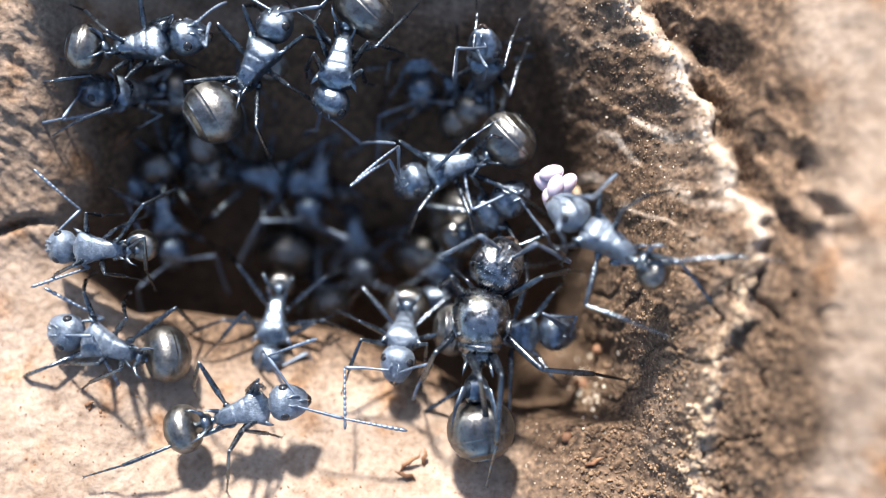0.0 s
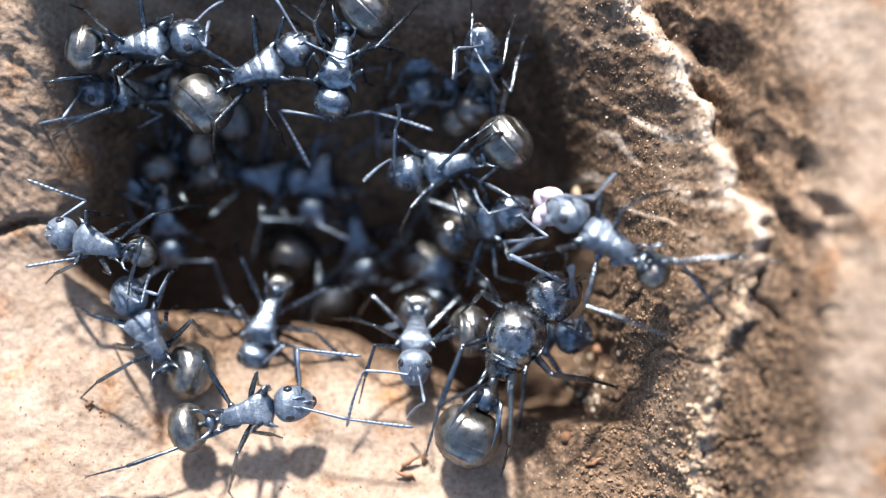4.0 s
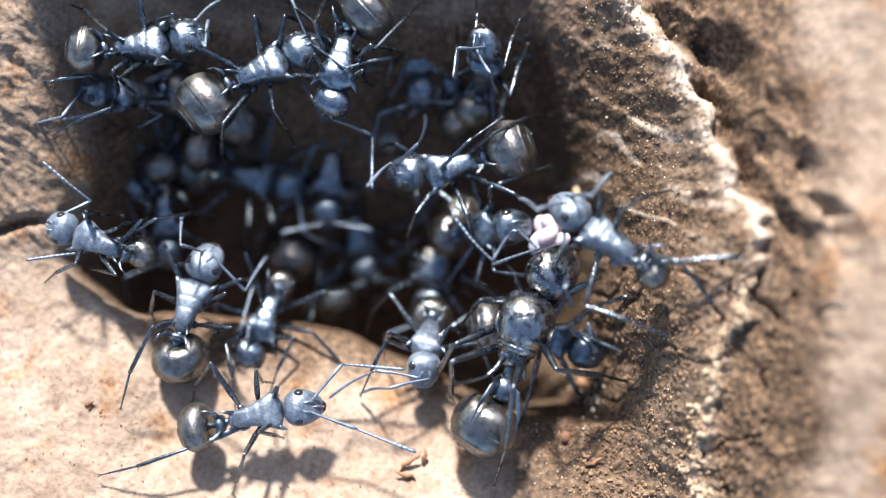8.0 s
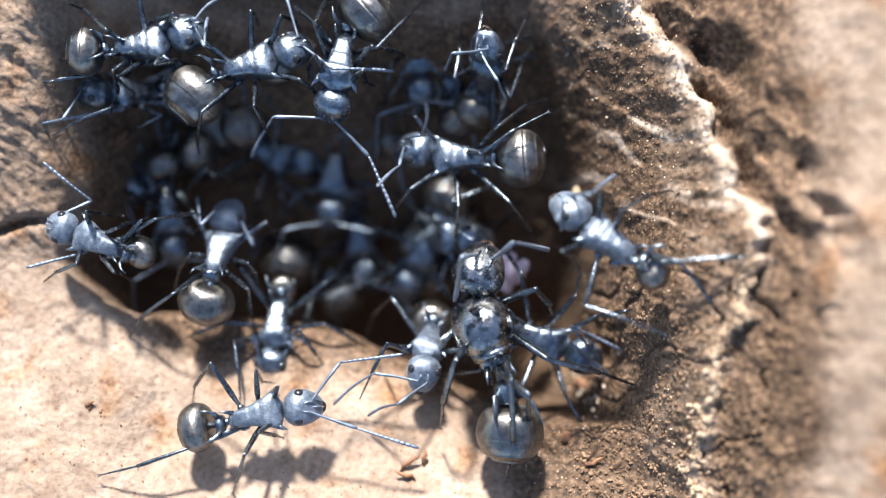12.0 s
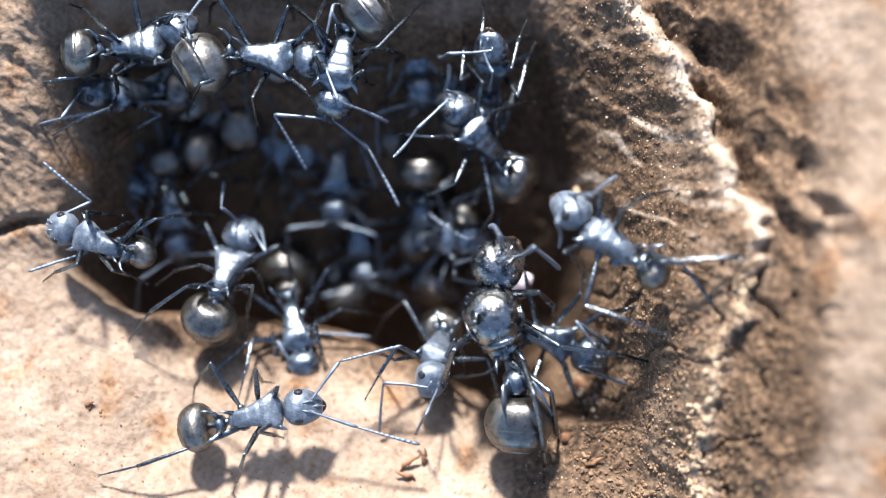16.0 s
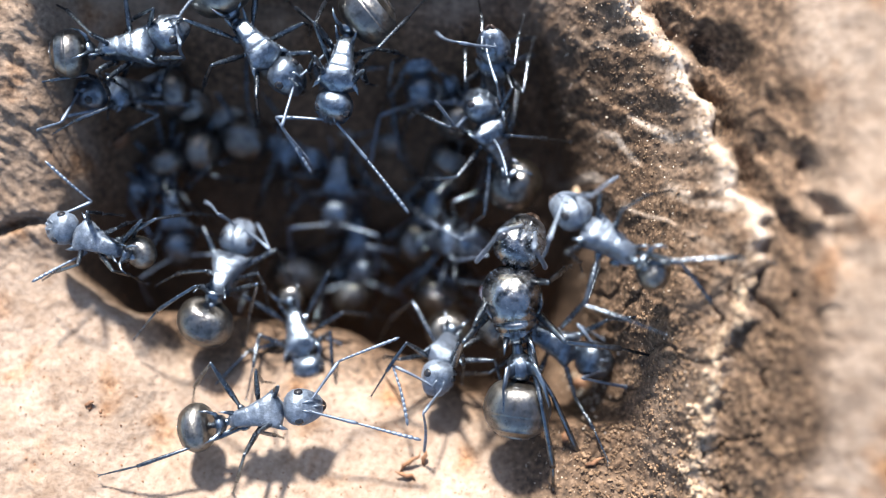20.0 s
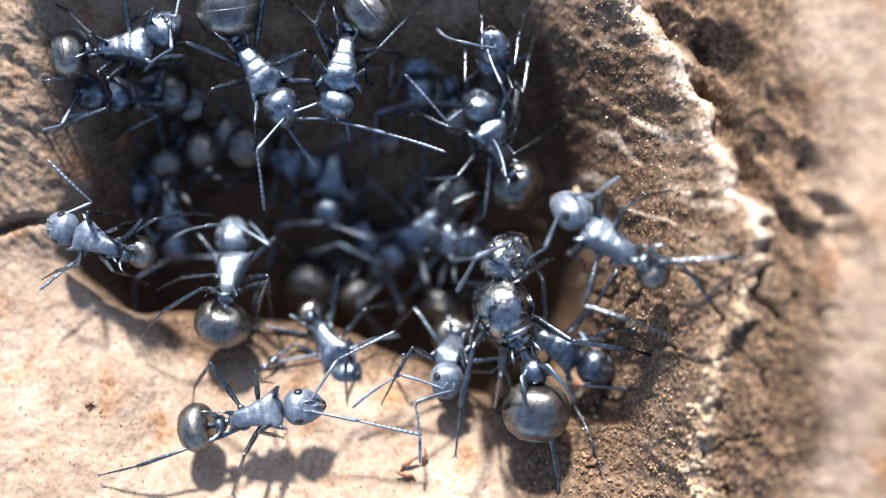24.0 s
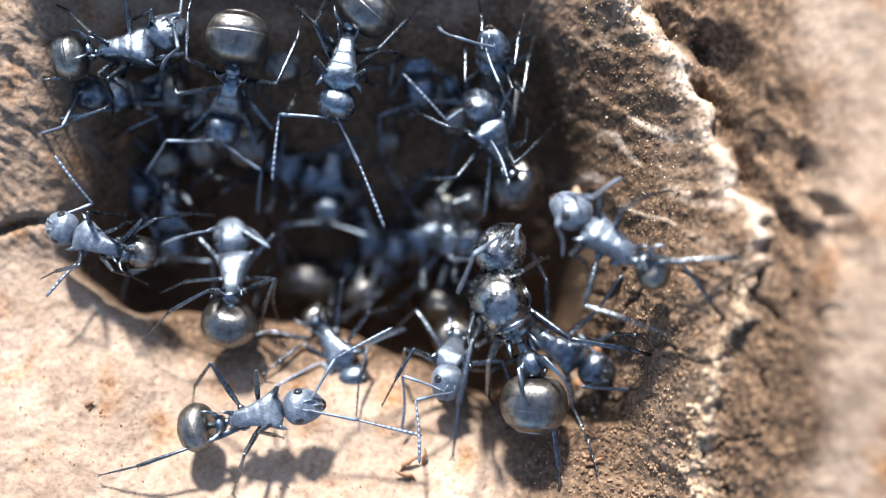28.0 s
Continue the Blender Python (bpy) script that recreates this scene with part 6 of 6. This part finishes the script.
ant("black worker ant with silvery down, at the bottom of the hollow", 1.015,
    [(0, -4.49, 0.69, -8.02, -80.39, 0, 0), (8, -4.43, 0.72, -8.02, -76.61, 0, 0), (17, -4.35, 0.47, -8.02, -81.87, 0, 0), (20, -4.45, 0.69, -8.02, -82.98, 0, 0), (23.5, -3.96, 0.61, -8.02, -65.77, 0, 0), (28, -3.8, 0.56, -8.02, -64.98, 0, 0)],
    [(0, -1.51, -9.37), (8, 4.98, -9.43), (17, -1.77, -8.27), (20, -1.45, -10.5), (23.5, 7.81, -10.56), (28, 15.69, -10.22)], [(0, 5.1, -10.4), (8, -0.54, -10.57), (17, 11.21, -8.49), (20, 13.26, -10.18), (23.5, -4.86, -8.68), (28, -1.21, -8)],
    )
ant("black worker ant with silvery down, in darkness behind the others", 1.0,
    [(0, -1.22, 9.34, -3.4, -84.67, 0, 0)],
    [(0, -0.6, -10.92)], [(0, -0.25, -11.48)],
    legs={"R2": [(0, -2.45, 8.63, -2.05, -2.98, 6.45, -4.4), (28, -2.27, 8.62, -1.98, -2.77, 6.28, -4.19)]},
    )
ant("black worker ant with silvery down, low beside the wall", 1.0,
    [(0, 0.3, 8.46, -3.8, 98.75, 0, 0)],
    [(0, -1.18, -11.73)], [(0, 11.92, -12.7)],
    )
ant("black worker ant deep in the hollow, dim round gaster upward", 1.05,
    [(0, -10.15, 7.90, -7.22, 70, -58, 0), (12, -9.32, 7.43, -7.22, 70, -58, 0), (16, -9.46, 7.27, -7.22, 70, -58, 0), (24, -9.10, 6.43, -7.22, 70, -58, 0), (28, -9.10, 6.43, -7.22, 70, -58, 0)],
    [(0, 6, -12), (9, -8, -16), (18, 10, -10), (28, -4, -14)], [(0, 0, 0), (28, 4, 0)],
    span=0.6, belly=1.12)
ant("black worker ant with a dim gaster, down in shade", 1.131,
    [(0, -7.67, 1.65, -10.46, 80, -50, 0), (8, -7.5, 1.41, -10.46, 80, -50, 0), (16, -7.84, 0.87, -10.46, 80, -50, 0), (24, -6.79, 0.08, -10.46, 80, -50, 0), (28, -6.79, 0.08, -10.46, 80, -50, 0)],
    [(0, 6, -12), (9, -8, -16), (18, 10, -10), (28, -4, -14)], [(0, 0, 0), (28, 4, 0)],
    span=0.6, belly=1.2)
ant("black worker ant with its gaster turned up in shade", 1.080,
    [(0, 1.21, 2.39, -8.64, 60, -62, 0), (8, 1.35, 2.04, -8.64, 60, -62, 0), (16, 1.55, 2.55, -8.64, 60, -62, 0), (20, 0.99, 5.16, -8.64, 60, -62, 0), (24, 0.84, 3.6, -8.64, 60, -62, 0), (28, 0.78, 3.12, -8.64, 60, -62, 0)],
    [(0, 6, -12), (9, -8, -16), (18, 10, -10), (28, -4, -14)], [(0, 0, 0), (28, 4, 0)],
    span=0.6, belly=1.08)
ant("black worker ant hidden under the queen, grey gaster showing", 1.085,
    [(0, -0.3, 0.57, -9.42, 50, -60, 0), (8, 0.22, 0.02, -9.42, 50, -60, 0), (16, 0.39, -0.82, -9.42, 50, -60, 0), (24, 0.91, -1.82, -9.42, 50, -60, 0), (28, 0.91, -1.82, -9.42, 50, -60, 0)],
    [(0, 6, -12), (9, -8, -16), (18, 10, -10), (28, -4, -14)], [(0, 0, 0), (28, 4, 0)],
    span=0.6, belly=1.05)
ant("black worker ant wedged under its mates in the dark", 1.0,
    [(0, -12.87, 8.51, -6.47, 110, -60, 0), (14, -12.82, 8.32, -6.47, 110, -60, 0), (28, -12.73, 8.37, -6.47, 110, -60, 0)],
    [(0, 6, -12), (9, -8, -16), (18, 10, -10), (28, -4, -14)], [(0, 0, 0), (28, 4, 0)],
    span=0.6, belly=1.1)
ant("black worker ant in the dark between others, head hidden", 1.0,
    [(0, -2.81, 7.34, -8.21, 95, -50, 0), (14, -2.53, 7.05, -8.21, 95, -50, 0), (28, -2.67, 7.20, -8.21, 95, -50, 0)],
    [(0, 6, -12), (9, -8, -16), (18, 10, -10), (28, -4, -14)], [(0, 0, 0), (28, 4, 0)],
    span=0.6, belly=1.0)
ant("black worker ant low among the crowd, half in shade", 1.019,
    [(0, -6.84, -1.24, -9.95, 120, -40, 0), (10, -6.4, -1.09, -9.95, 120, -40, 0), (28, -5.22, -0.65, -9.95, 120, -40, 0)],
    [(0, 6, -12), (9, -8, -16), (18, 10, -10), (28, -4, -14)], [(0, 0, 0), (28, 4, 0)],
    span=0.6, belly=1.0)
ant("black worker ant under the far crowd, hardly lit", 1.0,
    [(0, -8.43, 10.35, -5.45, 100, -55, 0), (14, -8.16, 10.14, -5.45, 100, -55, 0), (28, -7.89, 10.30, -5.45, 100, -55, 0)],
    [(0, 6, -12), (9, -8, -16), (18, 10, -10), (28, -4, -14)], [(0, 0, 0), (28, 4, 0)],
    span=0.6, belly=1.0)
ant("black worker ant in the dark by the brown wall", 1.0,
    [(0, -0.43, 9.25, -6.47, 80, -60, 0), (14, -0.29, 9.12, -6.47, 80, -60, 0), (28, -0.16, 9.25, -6.47, 80, -60, 0)],
    [(0, 6, -12), (9, -8, -16), (18, 10, -10), (28, -4, -14)], [(0, 0, 0), (28, 4, 0)],
    span=0.6, belly=1.0)


# ---- brood, crumbs and grit ----
def brood_clump():
    """Six milky grubs and eggs held together."""
    thing = tagged(new("brood_clump"), "clump of milky white ant larvae and eggs held by ants", "larvae")
    thing.scale = (0.82,) * 3
    for x, y, z, r, a in ((-0.2, 0.62, 0.2, 0.68, 15), (0.62, 0.05, 0.1, 0.66, 50), (0.0, -0.1, 0.35, 0.62, 75), (-0.2, -0.75, -0.1, 0.55, 110), (0.35, -0.45, -0.3, 0.5, 35), (-0.5, 0.15, -0.3, 0.5, 140)):
        grub = part("larva", ball(r, r * 0.64, r * 0.6, 16, 10), BROOD, thing)
        grub.matrix_basis = pose(x * MM, y * MM, z * MM, 0, -15, a)
    return thing


def lump(name, seed, r, material, flat=0.7):
    rng = random.Random(seed)
    v, f = ball(r, r * rng.uniform(0.7, 0.95), r * flat, 10, 7)
    v = [tuple(c * (1 + 0.45 * noise.noise(Vector(p) * (1.6 / r) + Vector((seed, 0, 0)))) for c in p) for p in v]
    me = bpy.data.meshes.new(name)
    me.from_pydata([(a * MM, b * MM, c * MM) for a, b, c in v], [], f)
    me.materials.append(material)
    me.shade_smooth()
    return new(name, me)


def crumb(x, y, r, seed, label, material, flat=0.7):
    ob = tagged(lump("soil_crumb", seed, r, material, flat), label, "soil crumb", "loose crumbs")
    ob.matrix_basis = pose(x * MM, y * MM, (float(ground(x, y)) + r * flat * 0.5) * MM, 0, 0, 40 * seed)


def splinter(x, y, q, turn, seed):
    rng = random.Random(seed)
    pts = [(k * q / 5, 0.08 * rng.uniform(-1, 1) * q, 0.05 + 0.06 * rng.random() * q) for k in range(6)]
    thing = mesh_object("bark_splinter", *[(lambda s: ([tuple(c * MM for c in p) for p in s[0]], s[1]))(tube(pts, [0.03, 0.09, 0.11, 0.09, 0.06, 0.01], 7))][0], RUST)
    tagged(thing, "small rust-brown bark splinter on pale bark", "splinter", "loose crumbs")
    thing.matrix_basis = pose(x * MM, y * MM, (float(ground(x, y)) + 0.02) * MM, 0, -8, turn)


SOIL, _soil = plain_material("brown_soil_grain", (0.066, 0.037, 0.020), (0.25, 0.155, 0.088), 0.7, 900.0)
RUST, _rust = plain_material("rust_brown_bark", (0.09, 0.038, 0.018), (0.24, 0.115, 0.055), 0.7)
BROOD_CLUMP = brood_clump()
crumb(6.45, 2.62, 0.42, 3, "pale angular soil crumb stuck to the brown wall", CRUMB, 0.5)
for k_, (x_, y_, r_) in enumerate(((-15.3, 5.2, 0.42), (-15.4, -6.9, 0.13), (-14.9, -7.1, 0.09), (6.6, -6.4, 0.4), (7.3, -4.7, 0.35), (5.4, -8.2, 0.25))):
    crumb(x_, y_, r_, 10 + k_, "rusty soil crumb lying on the bark", RUST)
for x_, y_, q_, a_, s_ in ((-1.9, -9.7, 1.3, 40, 1), (-1.2, -10.0, 1.0, 160, 2), (-0.9, -9.5, 0.8, 80, 3), (-15.6, -6.8, 0.5, 20, 4), (7.4, -5.6, 1.2, -60, 5), (6.2, -9.4, 0.9, 30, 6)):
    splinter(x_, y_, q_, a_, s_)


def grit_field(name, label, count, seed, material, place, size):
    """Loose grains strewn over a stretch of the bark, as one body."""
    rng, bits = random.Random(seed), []
    spots = [place(rng) for k in range(count)]
    heights = ground(np.array([p[0] for p in spots], float), np.array([p[1] for p in spots], float))
    for (x, y), z in zip(spots, heights):
        r = size * rng.uniform(0.4, 1.0) ** 1.5 * 1.3
        v, f = ball(r, r * rng.uniform(0.6, 1.0), r * rng.uniform(0.5, 0.9), 6, 4)
        v = [tuple(c * q for c in p) for p, q in zip(v, [rng.uniform(0.65, 1.25) for p in v])]
        m = pose(x, y, float(z) + r * 0.15, rng.uniform(0, 90), rng.uniform(0, 90), rng.uniform(0, 360))
        bits.append(moved((v, f), m))
    verts, faces = merged(*bits)
    ob = mesh_object(name, [tuple(c * MM for c in p) for p in verts], faces, material, None, False)
    return tagged(ob, label, "grit", kind="stuff")


grit_field("sand_grit", "pale glassy sand grains stuck to the brown wall", 700, 5, GRIT, lambda r: (r.uniform(3.6, 10.5), r.uniform(-10.5, 10.5)), 0.038)
grit_field("sand_patch", "cluster of whitish sand grains on the wall's foot", 70, 6, GRIT, lambda r: (6.7 + r.gauss(0, 0.40), -6.5 + r.gauss(0, 0.60)), 0.11)
grit_field("soil_grit", "coarse brown soil grains at the foot of the wall", 900, 7, SOIL, lambda r: (r.uniform(4.5, 12.5), -11.5 + 7.5 * r.random() ** 1.4), 0.07)
grit_field("rust_grit", "fine rusty grains scattered over pale bark", 700, 8, RUST, lambda r: (r.uniform(-20.5, 5), r.uniform(-11.5, 10.5) if r.random() < 0.35 else r.uniform(-11.5, -4)), 0.05)
grit_field("wall_crumbs", "fine brown soil crumbs packed on the rough wall", 2600, 23, SOIL, lambda rng: (lambda y: (float(crest_x(y)) + 0.3 - abs(rng.gauss(0, 2.6)), y))(rng.uniform(-8.0, 11.0)), 0.055)
grit_field("crest_crumbs", "pale crusty crumbs along the wall's worn lip", 420, 29, CRUMB, lambda rng: (lambda y: (float(crest_x(y)) + float(jag(np.array(y))) + rng.gauss(0, 0.3), y))(rng.uniform(-9.0, 11.0)), 0.075)

grit_field("lip_crumbs", "rusty brown crumbs beaded along the lower lip", 260, 31, CRUMB, lambda rng: (lambda y: (float(crest_x(y)) + float(jag(np.array(y))) + rng.gauss(0, 0.16), y))(rng.uniform(-11.0, -1.0)), 0.13)
grit_field("foot_crumbs", "coarse rusty crumbs packed on the lower wall", 1500, 37, SOIL, lambda rng: (rng.uniform(5.5, 13.5), rng.uniform(-11.5, -2.5)), 0.11)


def motions():
    """Everything that moves."""
    for rec in COLONY:
        key_ant(rec)
    walk(BROOD_CLUMP, [(t, pose(x * MM, y * MM, z * MM, 0, 0, a)) for t, x, y, z, a in (
        (0, 4.84, 2.76, 1.00, 0), (0.5, 4.75, 2.96, 1.00, 5), (1.5, 4.92, 2.52, 1.00, -8), (3.5, 4.69, 2.24, 0.80, -20), (5.5, 4.66, 0.33, -0.60, -40), (8, 4.69, 0.66, -0.40, -35), (9.5, 4.52, 0.53, -0.80, -30), (10.2, 3.67, 0.03, -2.00, -10), (11.5, 3.08, -0.77, -3.00, 0), (14.5, 3.37, -1.42, -2.60, 0), (15.6, 3.35, -1.45, -2.70, 0), (17, 2.90, -2.35, -3.60, 0), (28, 2.50, -2.35, -3.60, 0))])


motions()
